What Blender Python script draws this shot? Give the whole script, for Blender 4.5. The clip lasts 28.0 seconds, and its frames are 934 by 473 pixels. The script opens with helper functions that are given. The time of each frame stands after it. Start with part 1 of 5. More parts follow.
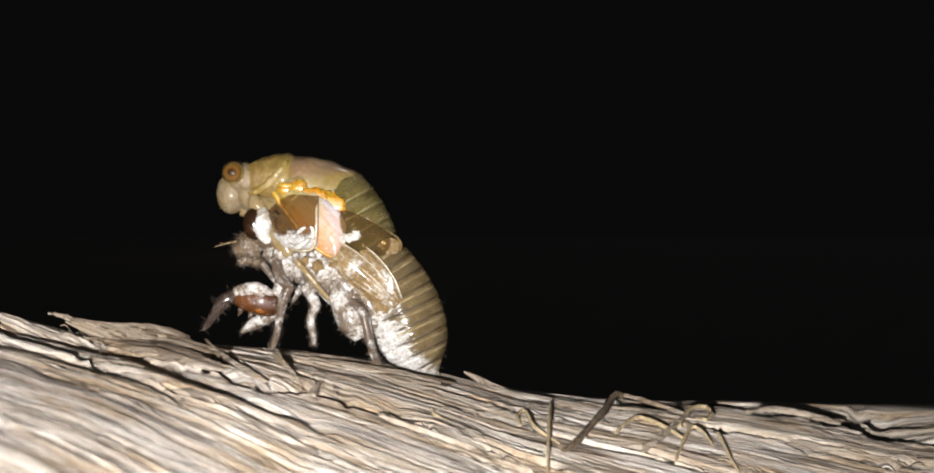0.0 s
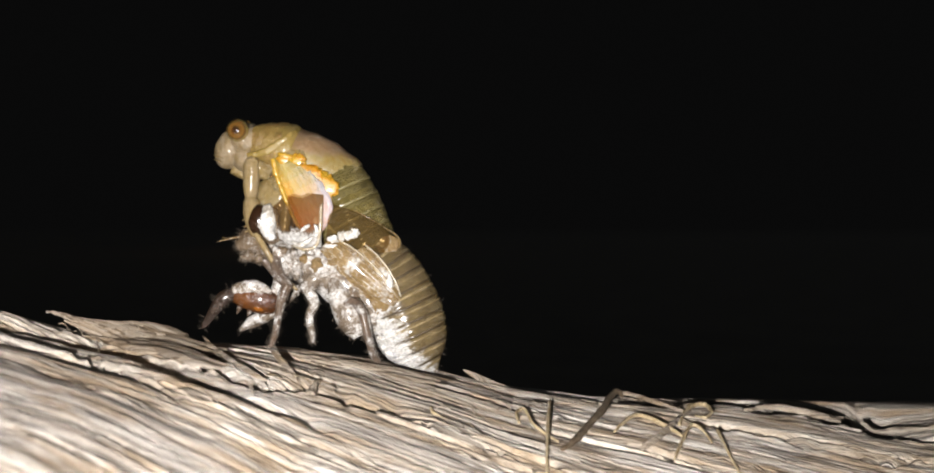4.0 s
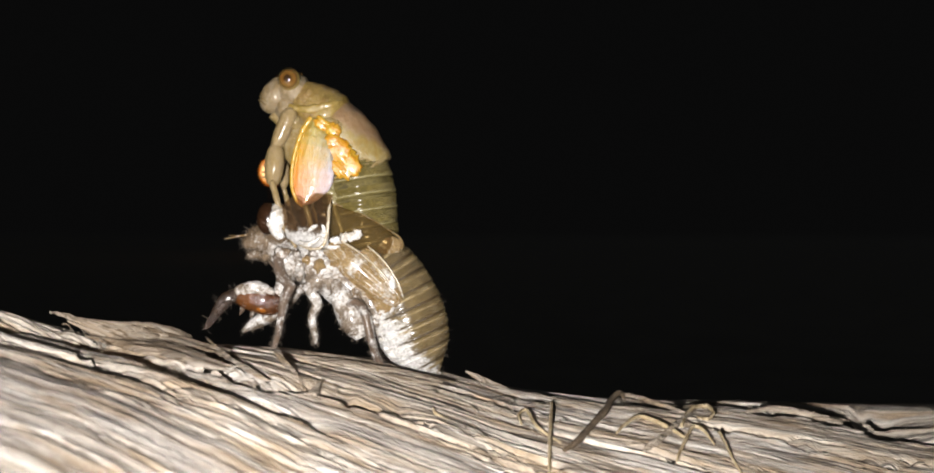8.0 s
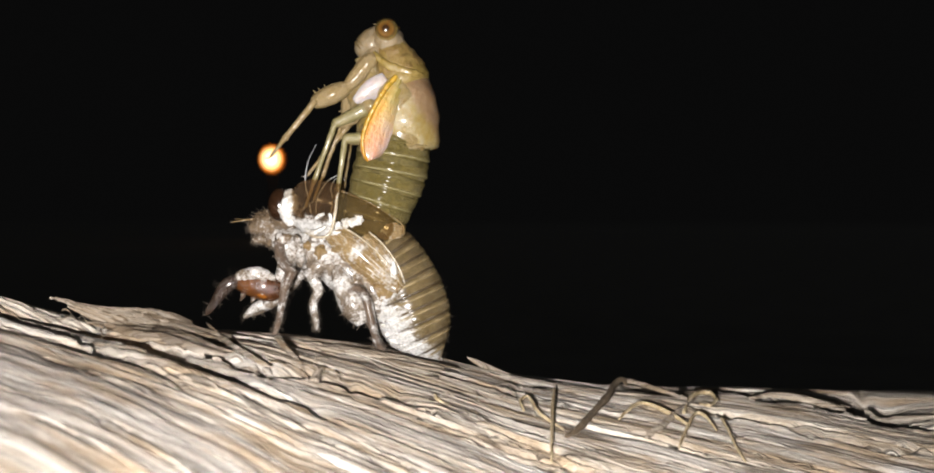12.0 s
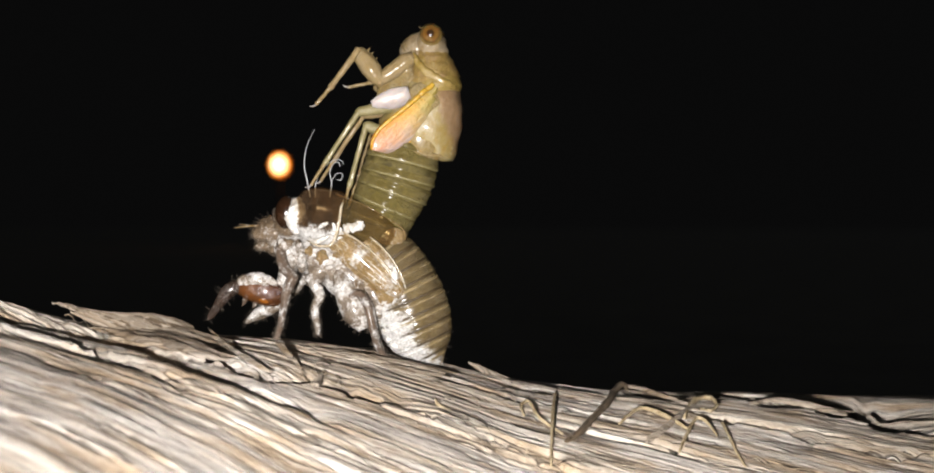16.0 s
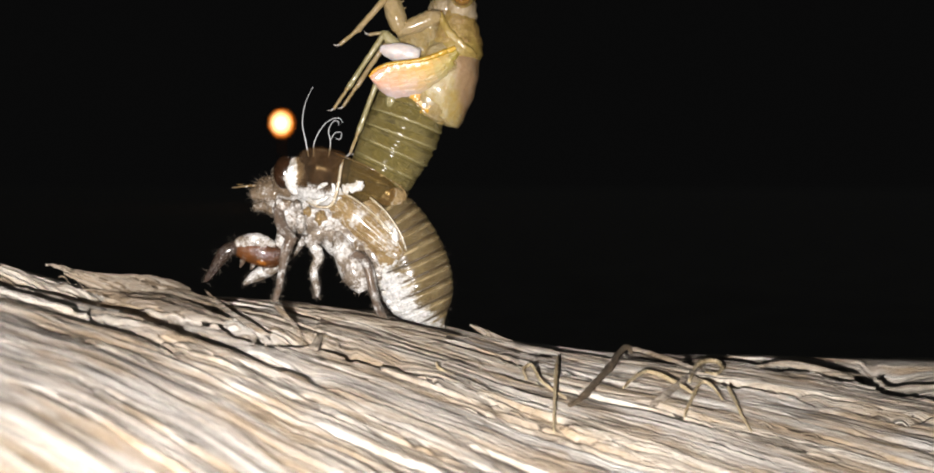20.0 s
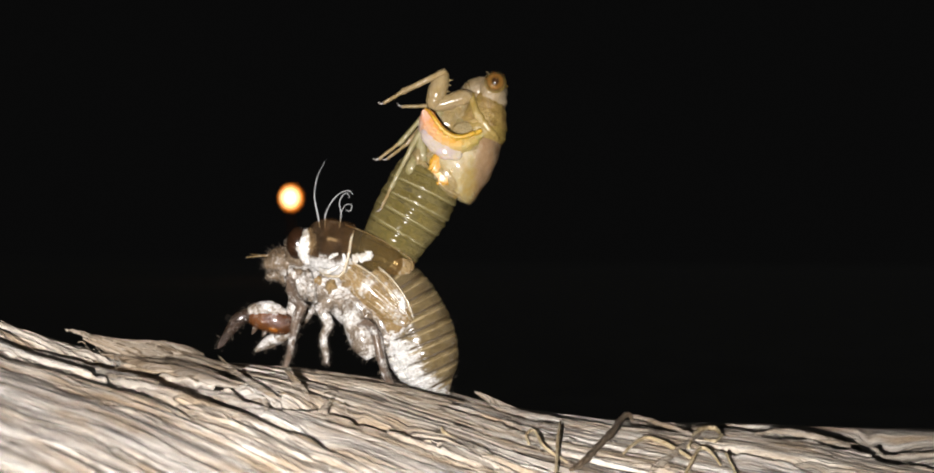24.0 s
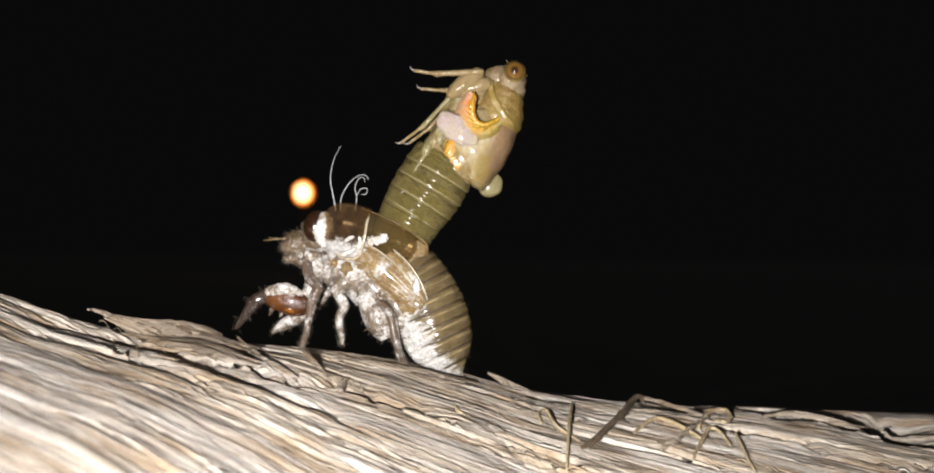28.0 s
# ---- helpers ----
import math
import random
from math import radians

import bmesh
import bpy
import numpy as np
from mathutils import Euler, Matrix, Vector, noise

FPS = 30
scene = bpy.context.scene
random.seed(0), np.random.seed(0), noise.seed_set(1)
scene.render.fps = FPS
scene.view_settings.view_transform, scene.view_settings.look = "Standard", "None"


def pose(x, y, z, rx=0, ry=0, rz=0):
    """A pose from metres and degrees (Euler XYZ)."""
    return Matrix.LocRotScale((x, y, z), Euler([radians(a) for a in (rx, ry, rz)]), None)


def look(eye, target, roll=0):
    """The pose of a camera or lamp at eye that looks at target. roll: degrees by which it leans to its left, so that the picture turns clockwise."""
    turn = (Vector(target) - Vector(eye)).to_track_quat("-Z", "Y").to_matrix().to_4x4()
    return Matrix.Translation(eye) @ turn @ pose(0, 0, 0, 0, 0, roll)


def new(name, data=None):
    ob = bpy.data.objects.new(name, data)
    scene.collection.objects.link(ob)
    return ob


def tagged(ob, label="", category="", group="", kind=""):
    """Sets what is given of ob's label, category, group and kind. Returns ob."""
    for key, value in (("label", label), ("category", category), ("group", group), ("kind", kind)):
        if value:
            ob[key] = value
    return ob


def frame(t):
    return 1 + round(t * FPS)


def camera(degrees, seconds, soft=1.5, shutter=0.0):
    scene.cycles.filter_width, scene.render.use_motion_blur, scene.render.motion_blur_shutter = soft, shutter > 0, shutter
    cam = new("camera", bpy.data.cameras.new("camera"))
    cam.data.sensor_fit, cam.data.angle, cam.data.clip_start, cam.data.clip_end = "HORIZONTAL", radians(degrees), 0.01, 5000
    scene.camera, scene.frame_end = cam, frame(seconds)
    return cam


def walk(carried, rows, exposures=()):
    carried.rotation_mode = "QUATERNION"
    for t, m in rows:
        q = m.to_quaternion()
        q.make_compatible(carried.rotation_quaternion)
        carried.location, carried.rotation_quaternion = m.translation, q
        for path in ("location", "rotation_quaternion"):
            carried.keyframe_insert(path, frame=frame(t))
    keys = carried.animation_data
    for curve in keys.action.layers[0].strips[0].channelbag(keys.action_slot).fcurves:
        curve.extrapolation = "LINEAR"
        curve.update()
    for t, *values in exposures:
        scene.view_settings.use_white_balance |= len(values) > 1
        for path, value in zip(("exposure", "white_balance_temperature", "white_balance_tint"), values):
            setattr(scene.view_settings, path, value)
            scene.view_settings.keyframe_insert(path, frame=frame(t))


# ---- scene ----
# A cicada leaves its nymph shell on a weathered log at night, lit by the small lamp beside the lens.
MM = 0.001
LIFT = 0.16          # height of the lens over the ground
UNIT = 0.0000731     # one plan unit on the insect's mid-plane, about 1/14 mm
DEPTH = 135.0        # mm from the lens to that plane

# t, shift right / ahead / up in mm, pitch, roll, yaw
PATH = (
    (0, -0.53, -0.22, 0.19, 0.010, -0.076, -0.186),
    (0.5, -0.31, 0.13, 0.26, -0.248, -0.020, -0.093),
    (1, -0.31, 0.13, 0.26, -0.248, -0.020, -0.093),
    (1.5, -0.21, -0.38, 0.40, 0.111, -0.053, -0.073),
    (2, -0.26, -0.79, -0.03, 0.684, -0.035, -0.095),
    (2.5, -0.40, -0.24, 0.36, 0.028, -0.055, -0.175),
    (4.5, -0.13, 0.08, 0.52, -0.258, -0.025, -0.061),
    (5, 0.00, 0.00, 0.00, 0.000, 0.000, 0.000),
    (5.5, -0.28, 0.94, -0.03, -0.800, 0.031, -0.051),
    (6, -1.13, 2.57, 0.70, -2.326, -0.144, -0.366),
    (6.5, -0.85, 2.20, 0.18, -2.009, -0.132, -0.267),
    (7, -0.83, 0.66, 0.29, -0.802, -0.070, -0.165),
    (7.5, -0.34, 0.47, 0.15, -0.653, -0.045, 0.069),
    (8, -0.39, -0.16, 0.24, -0.056, -0.112, -0.044),
    (8.5, -0.38, -1.38, 0.20, 0.723, -0.158, -0.068),
    (9, -0.43, -0.21, 0.22, -0.143, -0.175, -0.063),
    (9.5, -0.45, 0.25, 0.15, -0.562, -0.158, -0.036),
    (10, -0.12, 0.41, -0.58, -0.407, -0.106, 0.105),
    (10.5, -0.71, 0.52, 0.29, -0.781, -0.166, -0.146),
    (11, -0.15, 0.75, 0.17, -0.929, -0.119, 0.104),
    (11.5, -0.22, 0.35, 0.03, -0.563, -0.131, 0.096),
    (12, -0.63, 0.46, 0.01, -0.700, -0.152, -0.056),
    (12.5, -0.38, -1.08, -0.13, 0.426, -0.107, 0.053),
    (14.5, -0.00, -0.99, -0.09, 0.623, -0.095, 0.229),
    (15, 0.12, -0.34, -0.06, -0.036, -0.081, 0.335),
    (15.5, 0.07, 0.08, -0.05, -0.269, -0.123, 0.287),
    (16, 0.17, 0.09, -0.00, -0.419, -0.121, 0.340),
    (16.5, 0.11, 0.01, -0.05, -0.233, -0.108, 0.325),
    (17, 0.13, 0.18, -0.02, -0.386, -0.143, 0.351),
    (17.5, 0.22, 0.44, -0.14, -0.586, -0.110, 0.395),
    (18, 0.30, 0.90, 0.03, -1.040, -0.141, 0.426),
    (18.5, -0.16, 1.03, 0.29, -1.189, -0.217, 0.243),
    (19, 0.17, 1.99, 0.26, -1.996, -0.219, 0.420),
    (19.5, 0.15, 2.04, 0.21, -2.015, -0.171, 0.397),
    (20, 0.25, 2.70, 0.16, -2.557, -0.175, 0.475),
    (20.5, 0.20, -0.38, 0.14, 0.193, -0.076, 0.219),
    (21, 0.22, -0.18, 0.03, -0.102, -0.088, 0.294),
    (21.5, 0.23, -0.85, -0.04, 0.434, -0.065, 0.301),
    (23.5, 0.80, -1.61, -0.34, 0.669, -0.416, 0.590),
    (24, 0.62, -1.92, -0.40, 1.344, -0.405, 0.886),
    (24.5, 0.50, -0.45, -0.25, -0.277, -0.301, 0.906),
    (25, 0.48, -1.93, -0.28, 0.529, -0.324, 0.842),
    (25.5, 0.41, -1.77, -0.26, 0.795, -0.324, 0.801),
    (26, 0.49, -1.36, -0.14, 0.352, -0.315, 0.839),
    (26.5, 0.62, -1.69, -0.43, 0.770, -0.284, 0.894),
    (26.8, 0.42, -1.78, -0.45, 1.082, -0.274, 0.831),
    (26.9, 0.34, -2.24, -0.68, 1.078, -0.372, 1.044),
    (27, 0.27, -2.52, -0.81, 0.682, -0.435, 1.027),
    (27.1, 0.27, -2.55, -0.89, 1.671, -0.435, 1.074),
    (27.2, 0.28, -2.66, -1.02, 1.560, -0.471, 1.101),
    (27.3, 0.10, -4.11, -1.65, 0.729, -0.737, 1.367),
    (27.4, 0.13, -4.21, -1.75, 1.648, -0.752, 1.428),
    (27.5, 0.18, -4.22, -1.81, 1.539, -0.751, 1.454),
    (27.6, 0.23, -4.06, -1.84, 1.087, -0.701, 1.463),
    (27.8, 0.36, -3.96, -1.90, 1.270, -0.627, 1.481),
    (28, 0.47, -3.87, -1.97, 1.111, -0.562, 1.508),)
cam = camera(46.0, 28.0, soft=1.8)
# close focus, a little before the insect, through an iris 1.5 mm wide
cam.data.dof.use_dof = True
cam.data.dof.focus_distance = 0.128
cam.data.dof.aperture_fstop = cam.data.lens / 1.5
walk(cam, [(t, pose(x * MM, y * MM, LIFT + z * MM, 90 + p, r, w)) for t, x, y, z, p, r, w in PATH])

# ---- light: a night sky, the lamp beside the lens and an added fill for the ground ----
world = bpy.data.worlds.new("night")
scene.world = world
world.use_nodes = True
world.node_tree.nodes["Background"].inputs[0].default_value = (0.0029, 0.0029, 0.0029, 1)
world.node_tree.nodes["Background"].inputs[1].default_value = 1.0
flash_data = bpy.data.lights.new("phone_lamp", "SPOT")
flash_data.energy = 1.92
flash_data.spot_size = radians(150)
flash_data.spot_blend = 1.0
flash_data.shadow_soft_size = 0.0022
flash_data.color = (1.0, 0.965, 0.95)
flash = new("phone_lamp", flash_data)
flash.matrix_basis = look((-0.012, -0.004, LIFT - 0.0085), (0.002, 0.12, LIFT - 0.024))
# added fill, no moon in view: raises the ground to the sky's tone
fill_data = bpy.data.lights.new("ground_fill", "SUN")
fill_data.energy = 0.082
fill_data.color = (0.9, 0.97, 1.0)
fill_data.angle = radians(0.5)
fill_lamp = new("ground_fill", fill_data)
fill_lamp.rotation_euler = (radians(-30), radians(15), 0)


# ---- materials ----
def nodes_of(name):
    m = bpy.data.materials.new(name)
    m.use_nodes = True
    nt = m.node_tree
    return m, nt, nt.nodes["Principled BSDF"]


def link(nt, a, b):
    nt.links.new(a, b)


def noise_node(nt, vec, scale, detail=4.0, rough=0.6, dist=0.0):
    n = nt.nodes.new("ShaderNodeTexNoise")
    n.inputs["Scale"].default_value = scale
    n.inputs["Detail"].default_value = detail
    n.inputs["Roughness"].default_value = rough
    n.inputs["Distortion"].default_value = dist
    link(nt, vec, n.inputs["Vector"])
    return n.outputs["Fac"]


def ramp(nt, fac, stops):
    r = nt.nodes.new("ShaderNodeValToRGB")
    while len(r.color_ramp.elements) < len(stops):
        r.color_ramp.elements.new(0.5)
    for e, (p, c) in zip(r.color_ramp.elements, stops):
        e.position = p
        e.color = (*c, 1) if len(c) == 3 else c
    link(nt, fac, r.inputs["Fac"])
    return r.outputs["Color"]


def mix(nt, fac, a, b, mode="MIX"):
    m = nt.nodes.new("ShaderNodeMix")
    m.data_type, m.blend_type = "RGBA", mode
    for sock, val in ((m.inputs[0], fac), (m.inputs[6], a), (m.inputs[7], b)):
        if isinstance(val, (int, float)):
            sock.default_value = val
        elif isinstance(val, tuple):
            sock.default_value = (*val, 1)
        else:
            link(nt, val, sock)
    return m.outputs[2]


def math_node(nt, op, a, b=0.0):
    m = nt.nodes.new("ShaderNodeMath")
    m.operation = op
    for sock, val in ((m.inputs[0], a), (m.inputs[1], b)):
        if isinstance(val, (int, float)):
            sock.default_value = val
        else:
            link(nt, val, sock)
    return m.outputs[0]


def bump(nt, bsdf, height, strength, distance):
    b = nt.nodes.new("ShaderNodeBump")
    b.inputs["Strength"].default_value = strength
    b.inputs["Distance"].default_value = distance
    link(nt, height, b.inputs["Height"])
    link(nt, b.outputs["Normal"], bsdf.inputs["Normal"])


def organic(name, c1, c2, scale=1500, rough=0.35, sub=0.25, coat=0.3, relief=0.4, powder=0.0, clear=0.0, powder_scale=1100, spec=0.5, gate=None, mottle=None, wrinkle=0.00012, tint=(0.97, 0.94, 0.86)):
    """Insect skin: two colours in soft blotches, fine relief, waxy white powder in patches, and a share that lets light through."""
    m, nt, b = nodes_of(name)
    tc = nt.nodes.new("ShaderNodeTexCoord").outputs["Object"]
    n1 = noise_node(nt, tc, scale * 0.35, 5, 0.6)
    n2 = noise_node(nt, tc, scale * 2.2, 4, 0.6)
    col = ramp(nt, n1, [(0.34, c1), (0.66, c2)])
    col = mix(nt, 0.35, col, ramp(nt, n2, [(0.3, tuple(0.55 * v for v in c1)), (0.7, tuple(min(1, 1.15 * v) for v in c2))]))
    if mottle:
        n3 = noise_node(nt, tc, 620, 6, 0.7, 0.9)
        col = mix(nt, ramp(nt, n3, [(0.44, (0, 0, 0)), (0.60, (0.85, 0.85, 0.85))]), col, mottle)
    rgh = rough
    if powder > 0:
        np_ = math_node(nt, "ADD", math_node(nt, "MULTIPLY", noise_node(nt, tc, powder_scale * 0.4, 6, 0.7, 0.4), 0.6), math_node(nt, "MULTIPLY", noise_node(nt, tc, powder_scale * 2.6, 8, 0.8, 0.8), 0.4))
        if gate:
            sep = nt.nodes.new("ShaderNodeSeparateXYZ")
            link(nt, tc, sep.inputs[0])
            g = math_node(nt, "ADD", math_node(nt, "MULTIPLY", sep.outputs["X"], gate[0] / UNIT), math_node(nt, "ADD", math_node(nt, "MULTIPLY", sep.outputs["Z"], gate[1] / UNIT), gate[2]))
            g = math_node(nt, "MINIMUM", math_node(nt, "MAXIMUM", g, 0.0), 1.0)
            np_ = math_node(nt, "ADD", np_, math_node(nt, "MULTIPLY", math_node(nt, "SUBTRACT", g, 0.5), 0.42))
        cut = 0.66 - 0.34 * powder
        mask = ramp(nt, np_, [(cut, (0, 0, 0)), (cut + 0.09, (0.95, 0.95, 0.95))])
        col = mix(nt, mask, col, ramp(nt, n2, [(0.34, (0.40, 0.38, 0.35)), (0.64, (0.80, 0.78, 0.75))]))
        rgh = None
        mr = nt.nodes.new("ShaderNodeMapRange")
        mr.inputs["To Min"].default_value, mr.inputs["To Max"].default_value = rough, 0.8
        link(nt, mask, mr.inputs["Value"])
        link(nt, mr.outputs[0], b.inputs["Roughness"])
    link(nt, col, b.inputs["Base Color"])
    if rgh is not None:
        b.inputs["Roughness"].default_value = rgh
    b.inputs["Subsurface Weight"].default_value = sub
    b.inputs["Subsurface Radius"].default_value = (1.0, 0.6, 0.3)
    b.inputs["Subsurface Scale"].default_value = 0.0007
    b.inputs["Coat Weight"].default_value = coat
    b.inputs["Coat Roughness"].default_value = 0.16
    b.inputs["Specular IOR Level"].default_value = spec
    h = math_node(nt, "ADD", n2, noise_node(nt, tc, scale * 6, 3, 0.6))
    bump(nt, b, h, relief, wrinkle)
    if clear > 0:
        out = nt.nodes["Material Output"]
        tr = nt.nodes.new("ShaderNodeBsdfTransparent")
        tr.inputs[0].default_value = (*tint, 1)
        ms = nt.nodes.new("ShaderNodeMixShader")
        if powder > 0:
            link(nt, math_node(nt, "MULTIPLY", math_node(nt, "SUBTRACT", 1.0, mask), clear), ms.inputs[0])
        else:
            ms.inputs[0].default_value = clear
        link(nt, b.outputs[0], ms.inputs[1])
        link(nt, tr.outputs[0], ms.inputs[2])
        link(nt, ms.outputs[0], out.inputs["Surface"])
    return m


def glow(name, inner, outer, power, radius):
    """A lamp's glass: hottest in the middle, orange towards the rim."""
    m, nt, b = nodes_of(name)
    tc = nt.nodes.new("ShaderNodeTexCoord").outputs["Object"]
    ln = nt.nodes.new("ShaderNodeVectorMath")
    ln.operation = "LENGTH"
    sep = nt.nodes.new("ShaderNodeVectorMath")
    sep.operation = "MULTIPLY"
    sep.inputs[1].default_value = (1 / radius, 0, 1 / radius)
    link(nt, tc, sep.inputs[0])
    link(nt, sep.outputs[0], ln.inputs[0])
    col = ramp(nt, ln.outputs["Value"], [(0.0, inner), (0.56, tuple(0.75 * a + 0.25 * c for a, c in zip(inner, outer))), (0.74, outer), (0.86, (0.32 * outer[0], 0.24 * outer[1], 0.2 * outer[2])), (1.0, tuple(0.008 * v for v in outer))])
    b.inputs["Base Color"].default_value = (0, 0, 0, 1)
    b.inputs["Specular IOR Level"].default_value = 0
    link(nt, col, b.inputs["Emission Color"])
    b.inputs["Emission Strength"].default_value = power
    return m


def wood_material(name, bright=1.0, warm=0.0, grain=1.0):
    """Sun-bleached split wood: silver grey and cream streaks along the grain, tan stains, dirt in hairline cracks. UV: mm along and across the grain."""
    m, nt, b = nodes_of(name)
    uv = nt.nodes.new("ShaderNodeUVMap").outputs["UV"]

    def stretched(sx, sy):
        mp = nt.nodes.new("ShaderNodeMapping")
        mp.inputs["Scale"].default_value = (sx, sy, 1)
        link(nt, uv, mp.inputs["Vector"])
        return mp.outputs["Vector"]

    def lines(vec, level, wide):
        """Thin dark splits where a stretched noise crosses a level."""
        n = noise_node(nt, vec, 1.0, 3, 0.55, 0.0)
        r = math_node(nt, "ABSOLUTE", math_node(nt, "SUBTRACT", n, level))
        return ramp(nt, r, [(0.0, (0, 0, 0)), (wide * 0.4, (0.2, 0.2, 0.2)), (wide, (1, 1, 1))])

    g, k = grain, bright
    band = noise_node(nt, stretched(0.010, 0.13), 1.0, 3, 0.5, 0.0)
    streak = noise_node(nt, stretched(0.014 * g, 0.55 * g), 1.0, 8, 0.72, 0.03)
    fine = noise_node(nt, stretched(0.05 * g, 2.4 * g), 1.0, 7, 0.75, 0.05)
    speck = noise_node(nt, stretched(0.9 * g, 4.5 * g), 1.0, 5, 0.75)
    blot = noise_node(nt, stretched(0.06, 0.28), 1.0, 6, 0.7, 0.1)
    here = noise_node(nt, stretched(0.035, 0.25), 1.0, 3, 0.5)
    col = ramp(nt, streak, [(0.27, (0.20 * k, 0.14 * k, 0.09 * k)), (0.39, (0.46 * k, 0.36 * k, 0.25 * k)), (0.50, (0.63 * k, 0.55 * k, 0.445 * k)), (0.60, (0.82 * k, 0.77 * k, 0.68 * k))])
    grey = ramp(nt, fine, [(0.32, (0.22 * k, 0.205 * k, 0.20 * k)), (0.46, (0.48 * k, 0.455 * k, 0.435 * k)), (0.60, (0.76 * k, 0.725 * k, 0.68 * k))])
    col = mix(nt, ramp(nt, band, [(0.42, (0.08, 0.08, 0.08)), (0.58, (0.6, 0.6, 0.6))]), col, grey)
    col = mix(nt, ramp(nt, blot, [(0.46, (0, 0, 0)), (0.60, (0.7, 0.7, 0.7))]), col, mix(nt, fine, (0.17 * k, 0.10 * k, 0.045 * k), (0.60 * k, 0.42 * k, 0.23 * k)))
    col = mix(nt, 0.45, col, ramp(nt, fine, [(0.34, (0.34, 0.29, 0.25)), (0.46, (1, 1, 1))]), "MULTIPLY")
    col = mix(nt, 0.6, col, ramp(nt, speck, [(0.34, (0.45, 0.42, 0.40)), (0.55, (1, 1, 1))]), "MULTIPLY")
    gone = ramp(nt, here, [(0.44, (1, 1, 1)), (0.54, (0, 0, 0))])
    dirt = lines(stretched(0.008 * g, 0.26 * g), 0.50, 0.011)
    dirt = mix(nt, 1.0, dirt, lines(stretched(0.012 * g, 0.60 * g), 0.46, 0.013), "MULTIPLY")
    dirt = mix(nt, 1.0, dirt, mix(nt, gone, lines(stretched(0.022 * g, 1.5 * g), 0.54, 0.018), (1, 1, 1)), "MULTIPLY")
    col = mix(nt, mix(nt, 0.2, dirt, (1, 1, 1)), (0.06, 0.045, 0.032), col)
    if warm:
        col = mix(nt, warm, col, (0.42, 0.27, 0.13))
    link(nt, col, b.inputs["Base Color"])
    b.inputs["Roughness"].default_value = 0.75
    b.inputs["Specular IOR Level"].default_value = 0.3
    hgt = math_node(nt, "ADD", math_node(nt, "MULTIPLY", streak, 1.2), math_node(nt, "MULTIPLY", fine, 0.8))
    hgt = math_node(nt, "ADD", hgt, math_node(nt, "MULTIPLY", speck, 0.6))
    hgt = math_node(nt, "ADD", hgt, math_node(nt, "MULTIPLY", dirt, 0.7))
    bump(nt, b, hgt, 1.0, 0.0008)
    return m


WOOD = wood_material("weathered_wood", 1.2)
BARK = wood_material("bark_sliver", 0.6, 0.25, 1.6)
DRY_STEM = wood_material("dry_stem", 1.0, 0.35, 1.4)
GREY_STEM = wood_material("grey_stem", 1.15, 0.22, 1.4)
STRAW = organic("straw", (0.34, 0.26, 0.15), (0.56, 0.46, 0.30), 700, 0.6, 0.0, 0.0, 0.8, mottle=(0.30, 0.21, 0.10), wrinkle=0.0003)
STICK = organic("stick_bark", (0.06, 0.04, 0.022), (0.24, 0.17, 0.10), 900, 0.7, 0.0, 0.0, 1.0, mottle=(0.14, 0.09, 0.045), wrinkle=0.0006)
def back_material():
    """Pinkish-tan hump over pale greenish-yellow flanks, mottled."""
    m, nt, b = nodes_of("pinkish_back_skin")
    tc = nt.nodes.new("ShaderNodeTexCoord").outputs["Object"]
    sep = nt.nodes.new("ShaderNodeSeparateXYZ")
    link(nt, tc, sep.inputs[0])
    n1, n2 = noise_node(nt, tc, 560, 6, 0.7, 1.0), noise_node(nt, tc, 2000, 5, 0.7, 0.4)
    hump = ramp(nt, n1, [(0.32, (0.175, 0.105, 0.05)), (0.50, (0.225, 0.145, 0.078)), (0.66, (0.265, 0.185, 0.115))])
    flank = ramp(nt, n1, [(0.34, (0.22, 0.14, 0.03)), (0.50, (0.245, 0.185, 0.07)), (0.66, (0.265, 0.225, 0.135))])
    z = math_node(nt, "ADD", math_node(nt, "MULTIPLY", sep.outputs["Z"], 1 / (60 * UNIT)), math_node(nt, "MULTIPLY", n1, 0.7))
    z = math_node(nt, "SUBTRACT", z, math_node(nt, "MULTIPLY", sep.outputs["X"], 1 / (420 * UNIT)))
    col = mix(nt, ramp(nt, math_node(nt, "ADD", z, 0.50), [(0.40, (0, 0, 0)), (0.62, (1, 1, 1))]), flank, hump)
    col = mix(nt, 0.25, col, ramp(nt, n2, [(0.34, (0.55, 0.42, 0.28)), (0.58, (1, 1, 1))]), "MULTIPLY")
    link(nt, col, b.inputs["Base Color"])
    b.inputs["Roughness"].default_value = 0.32
    b.inputs["Coat Weight"].default_value = 0.6
    b.inputs["Coat Roughness"].default_value = 0.14
    b.inputs["Subsurface Weight"].default_value = 0.3
    b.inputs["Subsurface Radius"].default_value = (1.0, 0.6, 0.3)
    b.inputs["Subsurface Scale"].default_value = 0.0007
    bump(nt, b, math_node(nt, "ADD", n2, math_node(nt, "MULTIPLY", n1, 0.6)), 0.45, 0.00025)
    return m


